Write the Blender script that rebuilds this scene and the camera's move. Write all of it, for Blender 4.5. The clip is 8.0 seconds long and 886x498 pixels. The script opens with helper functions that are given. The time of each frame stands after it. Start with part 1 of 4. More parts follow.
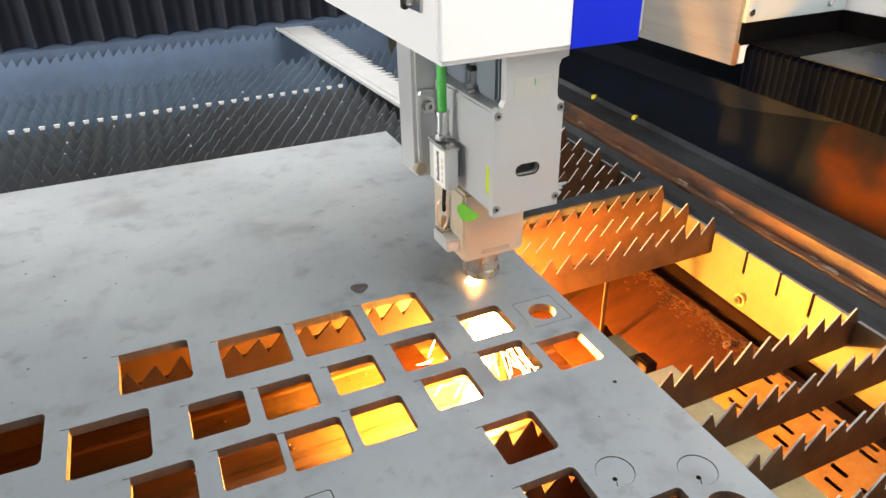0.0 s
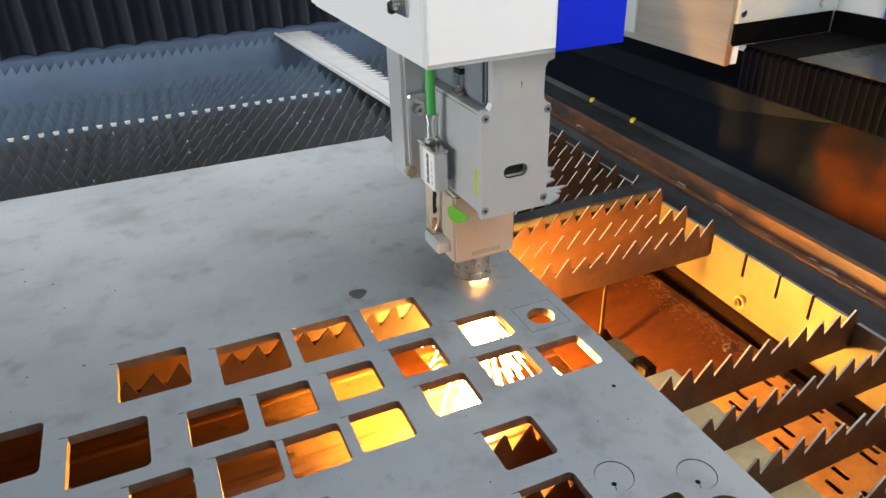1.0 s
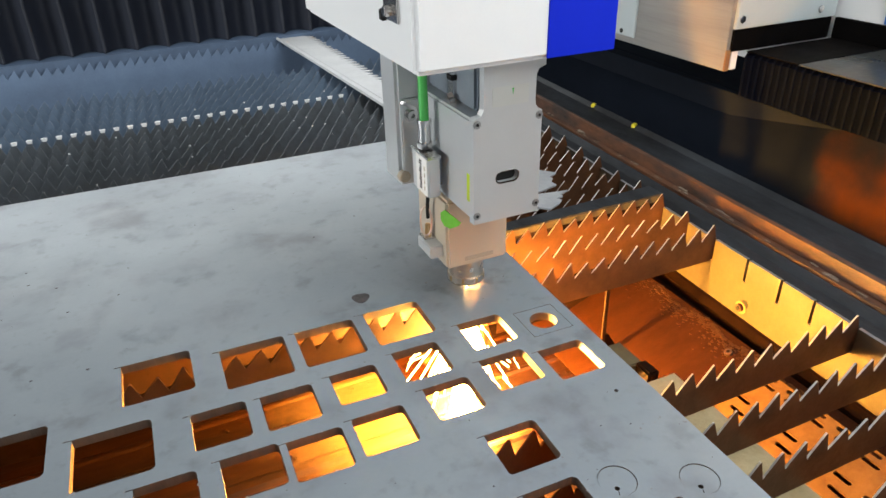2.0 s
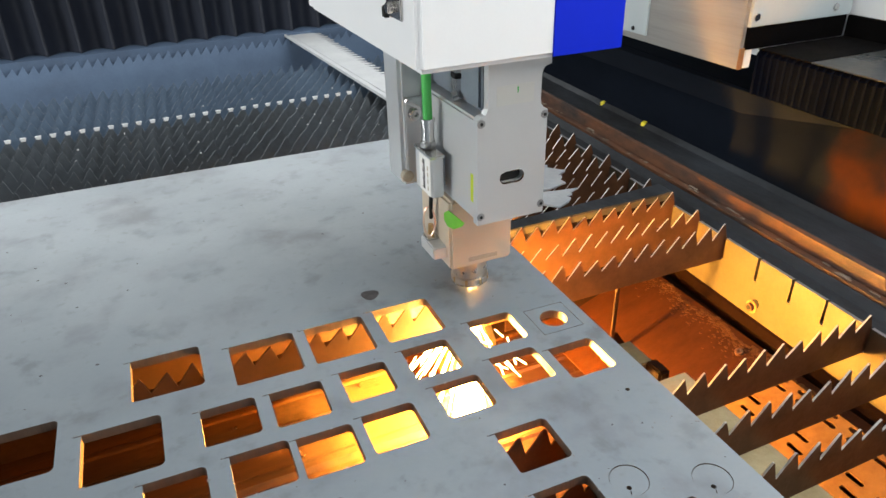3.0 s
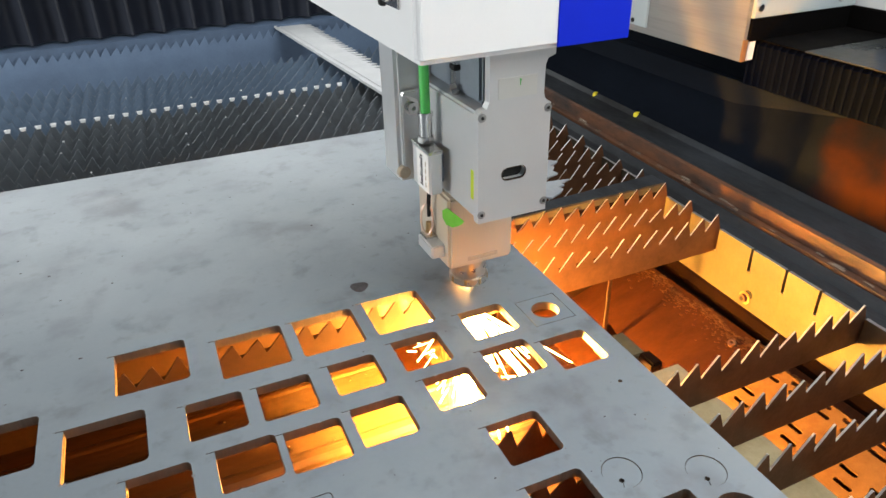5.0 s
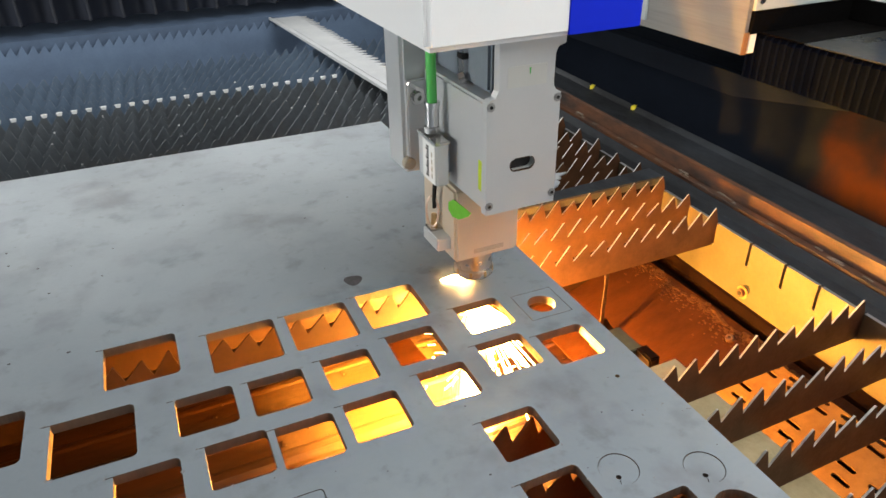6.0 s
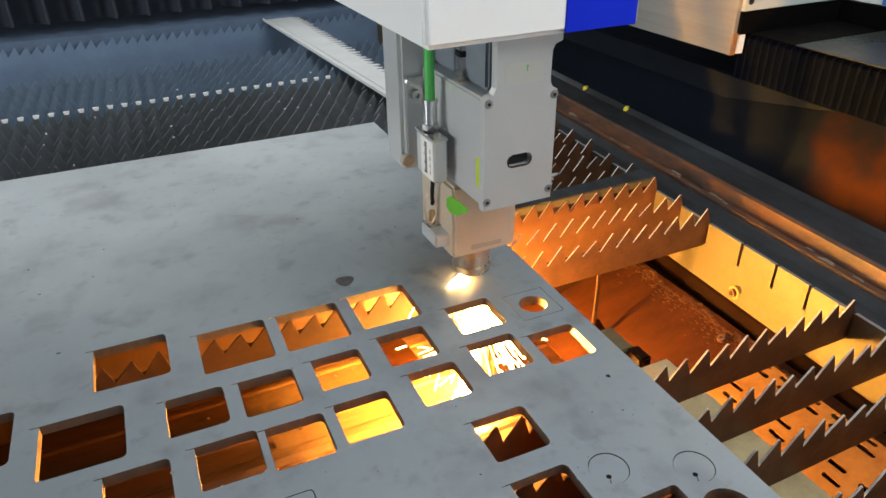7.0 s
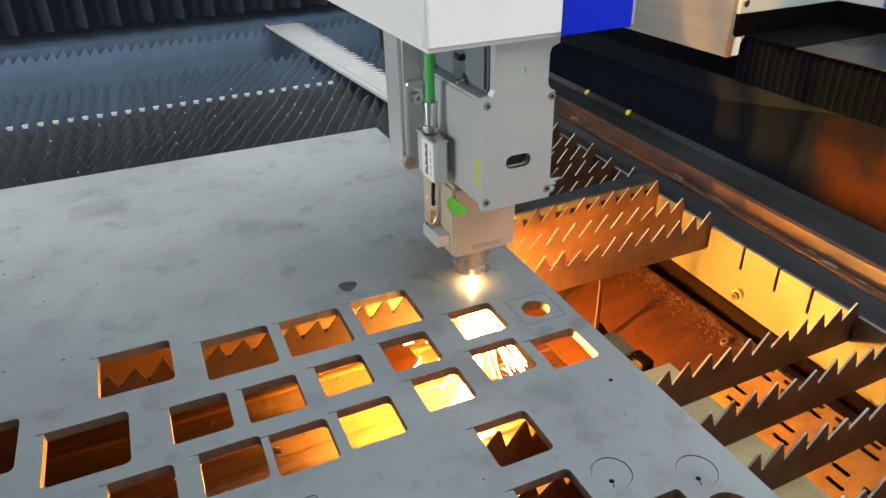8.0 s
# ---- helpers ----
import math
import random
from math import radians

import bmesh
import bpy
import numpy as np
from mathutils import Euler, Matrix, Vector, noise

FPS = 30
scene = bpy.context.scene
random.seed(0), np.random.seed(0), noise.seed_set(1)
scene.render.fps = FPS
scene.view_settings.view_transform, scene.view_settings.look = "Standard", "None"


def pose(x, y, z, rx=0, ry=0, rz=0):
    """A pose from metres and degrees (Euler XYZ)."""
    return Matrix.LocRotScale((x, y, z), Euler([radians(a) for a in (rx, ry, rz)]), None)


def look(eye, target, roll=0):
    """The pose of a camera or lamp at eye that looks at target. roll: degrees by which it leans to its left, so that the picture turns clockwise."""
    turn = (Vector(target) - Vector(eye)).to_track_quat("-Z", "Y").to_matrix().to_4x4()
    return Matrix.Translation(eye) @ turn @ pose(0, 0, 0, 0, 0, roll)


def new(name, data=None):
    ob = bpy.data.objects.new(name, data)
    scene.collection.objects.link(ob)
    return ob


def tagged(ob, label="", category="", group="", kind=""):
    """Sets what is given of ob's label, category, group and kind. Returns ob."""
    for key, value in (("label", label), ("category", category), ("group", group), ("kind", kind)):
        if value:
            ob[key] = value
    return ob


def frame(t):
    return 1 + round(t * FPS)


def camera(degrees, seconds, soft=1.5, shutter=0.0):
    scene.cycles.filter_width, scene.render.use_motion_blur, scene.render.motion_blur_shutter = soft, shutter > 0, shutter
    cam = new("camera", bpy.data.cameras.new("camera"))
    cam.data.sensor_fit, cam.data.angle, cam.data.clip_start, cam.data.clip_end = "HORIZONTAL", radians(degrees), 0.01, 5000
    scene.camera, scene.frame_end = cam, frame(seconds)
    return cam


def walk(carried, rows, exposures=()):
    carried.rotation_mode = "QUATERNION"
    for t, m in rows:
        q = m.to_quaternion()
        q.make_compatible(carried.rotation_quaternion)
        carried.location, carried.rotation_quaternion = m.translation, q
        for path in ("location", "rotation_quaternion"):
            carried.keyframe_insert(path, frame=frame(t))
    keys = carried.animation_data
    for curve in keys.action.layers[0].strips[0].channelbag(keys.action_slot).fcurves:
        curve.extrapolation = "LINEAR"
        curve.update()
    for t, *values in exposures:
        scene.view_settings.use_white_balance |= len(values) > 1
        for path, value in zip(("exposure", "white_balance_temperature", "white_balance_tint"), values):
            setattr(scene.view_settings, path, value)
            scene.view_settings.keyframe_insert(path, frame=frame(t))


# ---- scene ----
cam = camera(65.3, 8.0)
PATH = [
    (0, (0.0018, -0.0058, 0.4520), (0.7054, 1.5843, -0.5348), -1.19),
    (0.5, (0.0046, -0.0073, 0.4507), (0.7156, 1.5782, -0.5394), -1.17),
    (1, (0.0056, -0.0062, 0.4538), (0.7082, 1.5902, -0.5260), -1.68),
    (1.5, (0.0045, -0.0076, 0.4555), (0.7142, 1.5926, -0.5121), -1.58),
    (3, (-0.0024, -0.0023, 0.4525), (0.6882, 1.6028, -0.5192), -1.51),
    (3.5, (0.0000, -0.0001, 0.4497), (0.7031, 1.5988, -0.5257), -1.00),
    (4, (-0.0015, 0.0002, 0.4501), (0.7020, 1.5955, -0.5299), -0.99),
    (4.5, (0.0012, 0.0006, 0.4473), (0.7044, 1.5957, -0.5336), -1.34),
    (6, (0.0085, 0.0117, 0.4358), (0.7203, 1.5901, -0.5636), -1.03),
    (6.5, (0.0114, 0.0103, 0.4341), (0.7347, 1.5870, -0.5596), -0.70),
    (7, (0.0123, 0.0092, 0.4346), (0.7368, 1.5846, -0.5613), -0.88),
    (7.5, (0.0136, 0.0070, 0.4357), (0.7299, 1.5905, -0.5538), -1.28),
    (8, (0.0130, 0.0073, 0.4370), (0.7304, 1.5917, -0.5490), -1.34),
]
walk(cam, [(t, look(*r)) for t, *r in PATH],
     [(0, 0.36, 7300, 14), (0.3, -0.02, 6850, 12), (0.5, -0.10, 6750, 11), (1.0, -0.04, 6850, 12), (3.0, 0.05, 6750, 11), (4.5, 0.08, 6750, 11), (6.0, -0.08, 6950, 12), (6.5, -0.18, 6900, 11), (7.0, -0.26, 6800, 10), (8.0, -0.18, 6800, 8)])


# ---- light and closure of the hall ----
def lamp_area(name, m, size_x, size_y, power, colour):
    data = bpy.data.lights.new(name, "AREA")
    data.shape, data.size, data.size_y, data.energy, data.color = "RECTANGLE", size_x, size_y, power, colour
    ob = new(name, data)
    ob.matrix_basis = m
    return ob


world = bpy.data.worlds.new("hall_air")
scene.world = world
world.use_nodes = True
world.node_tree.nodes["Background"].inputs[0].default_value = (0.55, 0.62, 0.72, 1)
world.node_tree.nodes["Background"].inputs[1].default_value = 0.05
COOL = (0.92, 0.98, 1.0)
# added fill lamps without fixtures, powered to balance sheet, head and far bed
lamp_area("front_fill", look((0.3, -2.75, 0.48), (0.3, 0.7, 0.3)), 2.0, 0.5, 26, COOL)
lamp_area("sheet_fill", look((0.78, 0.04, 1.06), (0.46, 0.48, 0.0)), 1.2, 0.8, 18.5, COOL)
lamp_area("bed_fill", look((0.05, 2.10, 0.48), (0.1, 1.2, 0.0)), 1.6, 0.2, 8, COOL)
lamp_area("side_fill", look((-2.3, 0.95, 0.40), (0.2, 0.75, 0.22)), 1.2, 0.5, 51, COOL)
lamp_area("ceiling_fill", look((0.5, 0.4, 3.2), (0.5, 0.5, 0)), 2.4, 1.4, 34, COOL)
SPARK = (1.0, 0.45, 0.068)


# ---- materials ----
def material(name, colour, rough=0.5, metal=0.0, second=None, scale=12.0, fine=160.0, bump=0.15, streak=(1, 1, 1), rough_var=0.12, mix=0.5, coat=0.0, spec=0.5, width=0.5, warp=0.0):
    """Procedural surface: two colours mixed by broad stains, fine grain in the relief and the gloss."""
    m = bpy.data.materials.new(name)
    m.use_nodes = True
    nt = m.node_tree
    bsdf = nt.nodes["Principled BSDF"]
    co = nt.nodes.new("ShaderNodeTexCoord")
    mp = nt.nodes.new("ShaderNodeMapping")
    mp.inputs["Scale"].default_value = streak
    nt.links.new(co.outputs["Object"], mp.inputs["Vector"])
    big = nt.nodes.new("ShaderNodeTexNoise")
    big.inputs["Scale"].default_value, big.inputs["Detail"].default_value, big.inputs["Roughness"].default_value = scale, 6, 0.65
    small = nt.nodes.new("ShaderNodeTexNoise")
    small.inputs["Scale"].default_value, small.inputs["Detail"].default_value = fine, 3
    nt.links.new(mp.outputs[0], big.inputs["Vector"])
    nt.links.new(mp.outputs[0], small.inputs["Vector"])
    ramp = nt.nodes.new("ShaderNodeMapRange")
    ramp.inputs["From Min"].default_value, ramp.inputs["From Max"].default_value = 0.5 - mix * width, 0.5 + (1 - mix) * width
    big.inputs["Distortion"].default_value = warp
    bsdf.inputs["Specular IOR Level"].default_value = spec
    nt.links.new(big.outputs["Fac"], ramp.inputs["Value"])
    add = nt.nodes.new("ShaderNodeMath")
    add.operation = "MULTIPLY_ADD"
    add.inputs[1].default_value, add.inputs[2].default_value = 0.35, -0.17
    nt.links.new(small.outputs["Fac"], add.inputs[0])
    both = nt.nodes.new("ShaderNodeMath")
    both.use_clamp = True
    nt.links.new(ramp.outputs[0], both.inputs[0])
    nt.links.new(add.outputs[0], both.inputs[1])
    col = nt.nodes.new("ShaderNodeMix")
    col.data_type = "RGBA"
    second = second or tuple(c * 0.8 for c in colour)
    col.inputs[6].default_value, col.inputs[7].default_value = (*second, 1), (*colour, 1)
    nt.links.new(both.outputs[0], col.inputs[0])
    nt.links.new(col.outputs[2], bsdf.inputs["Base Color"])
    rg = nt.nodes.new("ShaderNodeMapRange")
    rg.inputs["To Min"].default_value, rg.inputs["To Max"].default_value = min(1, rough + rough_var), max(0.03, rough - rough_var)
    nt.links.new(both.outputs[0], rg.inputs["Value"])
    nt.links.new(rg.outputs[0], bsdf.inputs["Roughness"])
    bsdf.inputs["Metallic"].default_value = metal
    bsdf.inputs["Coat Weight"].default_value = coat
    if bump:
        bp = nt.nodes.new("ShaderNodeBump")
        bp.inputs["Strength"].default_value, bp.inputs["Distance"].default_value = bump, 0.001
        nt.links.new(small.outputs["Fac"], bp.inputs["Height"])
        nt.links.new(bp.outputs[0], bsdf.inputs["Normal"])
    return m


def glowing(name, colour, strength):
    m = bpy.data.materials.new(name)
    m.use_nodes = True
    bsdf = m.node_tree.nodes["Principled BSDF"]
    bsdf.inputs["Base Color"].default_value = (*colour, 1)
    bsdf.inputs["Emission Color"].default_value = (*colour, 1)
    bsdf.inputs["Emission Strength"].default_value = strength
    return m


def sheet_steel():
    """Mill-finished sheet: pale blue-grey with broad soft clouds and sparse dark handling stains."""
    m = material("mill_steel", (0.220, 0.254, 0.283), 0.40, 0.22, (0.177, 0.206, 0.237), 5, 220, 0.07, spec=0.4, mix=0.5, width=0.6, rough_var=0.07)
    nt = m.node_tree
    bsdf = nt.nodes["Principled BSDF"]
    base = bsdf.inputs["Base Color"].links[0].from_socket
    co = nt.nodes.new("ShaderNodeTexCoord")
    last = base
    for scale, low, high, tint, much in ((6.5, 0.52, 0.70, (0.108, 0.110, 0.130), 0.72), (11.0, 0.54, 0.72, (0.115, 0.113, 0.138), 0.5), (19.0, 0.56, 0.72, (0.10, 0.106, 0.12), 0.55), (47.0, 0.56, 0.74, (0.12, 0.127, 0.14), 0.45), (2.2, 0.42, 0.70, (0.33, 0.36, 0.38), 0.40)):
        ns = nt.nodes.new("ShaderNodeTexNoise")
        ns.inputs["Scale"].default_value, ns.inputs["Detail"].default_value, ns.inputs["Roughness"].default_value = scale, 5, 0.55
        ns.inputs["Distortion"].default_value = 0.15
        rg = nt.nodes.new("ShaderNodeMapRange")
        rg.interpolation_type = "SMOOTHSTEP"
        for key, value in (("From Min", low), ("From Max", high), ("To Min", 0.0), ("To Max", much)):
            rg.inputs[key].default_value = value
        mx = nt.nodes.new("ShaderNodeMix")
        mx.data_type = "RGBA"
        mx.inputs[7].default_value = (*tint, 1)
        nt.links.new(co.outputs["Object"], ns.inputs["Vector"])
        nt.links.new(ns.outputs["Fac"], rg.inputs["Value"])
        nt.links.new(rg.outputs[0], mx.inputs[0])
        nt.links.new(last, mx.inputs[6])
        last = mx.outputs[2]
    nt.links.new(last, bsdf.inputs["Base Color"])
    return m


M_SHEET = sheet_steel()
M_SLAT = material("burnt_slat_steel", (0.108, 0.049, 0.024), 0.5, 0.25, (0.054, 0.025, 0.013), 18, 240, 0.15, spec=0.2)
# pale colour carries the highlight along the tooth edges
M_SLAT_EDGE = material("slat_edge_highlight", (0.62, 0.60, 0.58), 0.4, 0.6, (0.36, 0.33, 0.30), 60, 300, 0.3)
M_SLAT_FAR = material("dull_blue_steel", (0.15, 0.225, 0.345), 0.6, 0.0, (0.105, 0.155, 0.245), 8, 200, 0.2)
M_DECK = material("dark_blue_steel", (0.10, 0.155, 0.245), 0.6, 0.0, (0.07, 0.105, 0.17), 8, 200, 0.2)
M_SLAT_NEW = material("bright_slat_steel", (0.62, 0.63, 0.64), 0.45, 0.15, (0.5, 0.51, 0.53), 9, 200, 0.1)
M_PLATE = material("side_plate_steel", (0.098, 0.087, 0.062), 0.5, 0.3, (0.068, 0.055, 0.035), 10, 200, 0.15, spec=0.2)
# dimmer copy of the bar steel, the lower light put into its colour
M_BAR_DIM = material("dim_bar", (0.085, 0.078, 0.048), 0.75, 0.1, (0.045, 0.038, 0.022), 22, 200, 0.6, spec=0.15)
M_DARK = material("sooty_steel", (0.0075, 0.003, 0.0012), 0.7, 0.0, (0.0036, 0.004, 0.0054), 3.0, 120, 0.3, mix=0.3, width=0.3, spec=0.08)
def guard_steel():
    """Sooty blue-black plate; the jet's orange light is painted in mottled along the stretch beside the pit."""
    m = material("sooty_jetlit_guard_steel", (0.0074, 0.0097, 0.0148), 0.6, 0.0, (0.0036, 0.0047, 0.0072), 4.0, 120, 0.3, mix=0.45, width=0.4, spec=0.0, streak=(1, 0.5, 1))
    nt = m.node_tree
    bsdf = nt.nodes["Principled BSDF"]
    base = bsdf.inputs["Base Color"].links[0].from_socket
    co = nt.nodes.new("ShaderNodeTexCoord")
    sep = nt.nodes.new("ShaderNodeSeparateXYZ")
    ns = nt.nodes.new("ShaderNodeTexNoise")
    ns.inputs["Scale"].default_value, ns.inputs["Detail"].default_value, ns.inputs["Distortion"].default_value = 11.0, 7, 0.3
    along = nt.nodes.new("ShaderNodeMapRange")
    along.interpolation_type = "SMOOTHSTEP"
    for key, value in (("From Min", 0.26), ("From Max", -0.08), ("To Min", -0.36), ("To Max", 0.07)):
        along.inputs[key].default_value = value
    add = nt.nodes.new("ShaderNodeMath")
    rg = nt.nodes.new("ShaderNodeMapRange")
    rg.interpolation_type = "SMOOTHSTEP"
    rg.inputs["From Min"].default_value, rg.inputs["From Max"].default_value = 0.40, 0.82
    mx = nt.nodes.new("ShaderNodeMix")
    mx.data_type = "RGBA"
    # orange of the jet's light, mixed in more strongly towards the near end
    mx.inputs[7].default_value = (0.040, 0.0125, 0.0040, 1)
    nt.links.new(co.outputs["Object"], ns.inputs["Vector"])
    nt.links.new(co.outputs["Object"], sep.inputs[0])
    nt.links.new(sep.outputs["Y"], along.inputs["Value"])
    nt.links.new(ns.outputs["Fac"], add.inputs[0])
    nt.links.new(along.outputs[0], add.inputs[1])
    nt.links.new(add.outputs[0], rg.inputs["Value"])
    nt.links.new(rg.outputs[0], mx.inputs[0])
    nt.links.new(base, mx.inputs[6])
    nt.links.new(mx.outputs[2], bsdf.inputs["Base Color"])
    return m


M_GUARD = guard_steel()
M_LEDGE = material("dusty_dark_steel", (0.027, 0.031, 0.037), 0.6, 0.1, (0.006, 0.006, 0.007), 9, 180, 0.4, streak=(1, 0.35, 1), width=0.35, spec=0.22)
M_RUST = material("rusty_steel", (0.115, 0.044, 0.018), 0.55, 0.1, (0.010, 0.0095, 0.010), 26, 200, 0.6, streak=(1, 0.3, 1), width=0.32, mix=0.60)
M_FLAKE = material("rust_scale", (0.24, 0.18, 0.13), 0.8, 0, (0.12, 0.09, 0.07), 60, 300, 0.5)
M_TRAY = material("rusty_tray", (0.036, 0.0110, 0.0026), 0.55, 0.1, (0.011, 0.0032, 0.0010), 16, 150, 0.8, streak=(0.18, 1.3, 1), width=0.3, spec=0.25)
def jet_pool(m, cx, cy, near, far, tint):
    """Pool of jet light painted on a surface round (cx, cy), thinning out raggedly towards its rim."""
    nt = m.node_tree
    bsdf = nt.nodes["Principled BSDF"]
    base = bsdf.inputs["Base Color"].links[0].from_socket
    co = nt.nodes.new("ShaderNodeTexCoord")
    gap = nt.nodes.new("ShaderNodeVectorMath")
    gap.operation = "DISTANCE"
    gap.inputs[1].default_value = (cx, cy, -0.2155)
    ns = nt.nodes.new("ShaderNodeTexNoise")
    ns.inputs["Scale"].default_value, ns.inputs["Detail"].default_value, ns.inputs["Roughness"].default_value = 24, 6, 0.65
    add = nt.nodes.new("ShaderNodeMath")
    add.operation = "MULTIPLY_ADD"
    add.inputs[1].default_value = 0.16
    rg = nt.nodes.new("ShaderNodeMapRange")
    rg.interpolation_type = "SMOOTHSTEP"
    for key, value in (("From Min", far + 0.08), ("From Max", near + 0.08), ("To Min", 0.0), ("To Max", 1.0)):
        rg.inputs[key].default_value = value
    mx = nt.nodes.new("ShaderNodeMix")
    mx.data_type = "RGBA"
    mx.inputs[7].default_value = (*tint, 1)
    nt.links.new(co.outputs["Object"], gap.inputs[0])
    nt.links.new(co.outputs["Object"], ns.inputs["Vector"])
    nt.links.new(ns.outputs["Fac"], add.inputs[0])
    nt.links.new(gap.outputs["Value"], add.inputs[2])
    nt.links.new(add.outputs[0], rg.inputs["Value"])
    nt.links.new(rg.outputs[0], mx.inputs[0])
    nt.links.new(base, mx.inputs[6])
    nt.links.new(mx.outputs[2], bsdf.inputs["Base Color"])


# brighter tray colour near the jet steepens the light's falloff
jet_pool(M_TRAY, 0.23, 0.70, 0.07, 0.19, (0.19, 0.106, 0.048))
M_WHITE = material("white_powder_coat", (0.76, 0.765, 0.77), 0.45, 0, (0.72, 0.725, 0.735), 4, 400, 0.06, rough_var=0.05)
M_OFFWHITE = material("worn_white_paint", (0.40, 0.45, 0.46), 0.5, 0, (0.35, 0.39, 0.40), 5, 300, 0.06, rough_var=0.05)
# aluminium with the jet's peach light put into the base colour
M_PEACH_LIT = material("peach_lit_aluminium", (0.60, 0.52, 0.41), 0.42, 0.4, (0.54, 0.46, 0.36), 5, 600, 0.12, rough_var=0.06)
# distant haze and cool reflection of the far slats, put into the colour
M_SLAT_HAZED = material("hazed_blue_slat_steel", (0.145, 0.205, 0.285), 0.6, 0.1, (0.09, 0.13, 0.19), 14, 220, 0.3, spec=0.3)
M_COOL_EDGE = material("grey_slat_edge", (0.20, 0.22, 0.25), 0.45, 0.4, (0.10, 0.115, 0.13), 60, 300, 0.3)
M_BLUE = material("blue_film", (0.003, 0.022, 0.56), 0.4, 0, (0.003, 0.018, 0.49), 3, 300, 0.03, rough_var=0.05, spec=0.15)
M_ALU = material("bead_blasted_aluminium", (0.58, 0.60, 0.61), 0.34, 0.42, (0.52, 0.535, 0.545), 5, 600, 0.10, rough_var=0.06)
M_SCREW = material("dull_screw_steel", (0.34, 0.345, 0.35), 0.4, 0.7, (0.25, 0.255, 0.26), 40, 300, 0.1)
M_COPPER = material("pale_copper_wire", (0.72, 0.56, 0.46), 0.35, 0.6, (0.62, 0.46, 0.36), 40, 300, 0.05)
M_CHROME = material("polished_steel", (0.72, 0.71, 0.70), 0.2, 1.0, (0.6, 0.58, 0.56), 20, 300, 0.05)
M_BRUSHED = material("brushed_stainless", (0.4, 0.385, 0.36), 0.4, 0.6, (0.25, 0.235, 0.22), 8, 160, 0.15, streak=(1, 0.12, 3))
M_BLACK = material("black_rubber_cloth", (0.0016, 0.0011, 0.0011), 0.75, 0, (0.001, 0.0008, 0.0008), 10, 220, 0.3, spec=0.06)
M_BELLOWS = material("sooty_bellows_cloth", (0.0022, 0.0032, 0.0072), 0.85, 0, (0.0014, 0.0019, 0.0042), 14, 220, 0.3, spec=0.0)
# lit copy of the bellows cloth for the proud folds
M_FOLD_LIT = material("lit_bellows_fold", (0.0034, 0.0052, 0.0115), 0.8, 0, (0.0022, 0.0033, 0.0072), 14, 220, 0.3, spec=0.02)
M_CURTAIN = material("black_bellows_cloth", (0.018, 0.023, 0.038), 0.6, 0, (0.010, 0.0125, 0.021), 5, 220, 0.2, spec=0.35, streak=(1, 1, 0.25))
M_GREEN = material("green_cable", (0.06, 0.45, 0.09), 0.4, 0, (0.04, 0.34, 0.06), 8, 200, 0.05)
M_YELLOW = material("yellow_plastic", (0.80, 0.68, 0.03), 0.5, 0, (0.6, 0.5, 0.02), 30, 300, 0.1)
M_LIME = material("lime_tape", (0.50, 0.62, 0.02), 0.5, 0, (0.44, 0.55, 0.02), 30, 300, 0.05)
M_LABEL = material("paper_label", (0.80, 0.80, 0.78), 0.6, 0, (0.74, 0.74, 0.72), 20, 400, 0.03)
M_INK = material("black_ink", (0.015, 0.015, 0.015), 0.6, 0, (0.022, 0.022, 0.022), 20, 400, 0.0, spec=0.1)
M_HALL = material("pale_hall_paint", (0.5, 0.53, 0.57), 0.7, 0, (0.43, 0.46, 0.5), 1.2, 60, 0.1)
M_FLOOR = material("grey_hall_floor", (0.16, 0.17, 0.17), 0.5, 0, (0.11, 0.115, 0.115), 2, 60, 0.2)
M_ALU_DARK = material("blue_grey_housing", (0.24, 0.28, 0.32), 0.45, 0.5, (0.18, 0.21, 0.25), 6, 400, 0.1)
M_LABEL_CLEAR = material("pale_label", (0.57, 0.58, 0.56), 0.35, 0.4, (0.53, 0.54, 0.52), 12, 400, 0.03)
M_GREEN_TAG = material("green_film", (0.12, 0.45, 0.02), 0.4, 0, (0.09, 0.36, 0.015), 30, 300, 0.05)
M_PRINT = material("faded_print", (0.36, 0.3, 0.23), 0.6, 0.2, (0.48, 0.42, 0.33), 300, 600, 0.0)
M_BLUE_PALE = material("mid_blue_paint", (0.05, 0.20, 0.62), 0.4, 0, (0.045, 0.17, 0.55), 4, 300, 0.03)
M_RIB = material("grey_curtain_rib", (0.022, 0.027, 0.042), 0.7, 0, (0.020, 0.023, 0.032), 20, 300, 0.1)
M_COVER = material("dark_sheet_cover", (0.04, 0.043, 0.042), 0.32, 0.2, (0.022, 0.024, 0.024), 5, 140, 0.15)
# slag brown pushed towards orange to carry the jet's light
M_SLOT = material("slag_orange_lit_plate", (0.20, 0.100, 0.026), 0.7, 0.1, (0.105, 0.040, 0.009), 16, 200, 0.5, spec=0.15)
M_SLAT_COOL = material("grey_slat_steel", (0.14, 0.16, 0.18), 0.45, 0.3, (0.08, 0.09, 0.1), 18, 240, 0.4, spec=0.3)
# white for the painted glints and bright gaps along the slat tips
M_TIP_GLINT = material("white_tip_glint", (0.82, 0.83, 0.84), 0.5, 0.0, (0.66, 0.67, 0.68), 40, 300, 0.1)
M_CHUTE = material("red_rust_plate", (0.040, 0.0115, 0.003), 0.65, 0.1, (0.021, 0.0057, 0.0016), 13, 150, 0.6, streak=(1, 2.5, 1), spec=0.06, width=0.5)
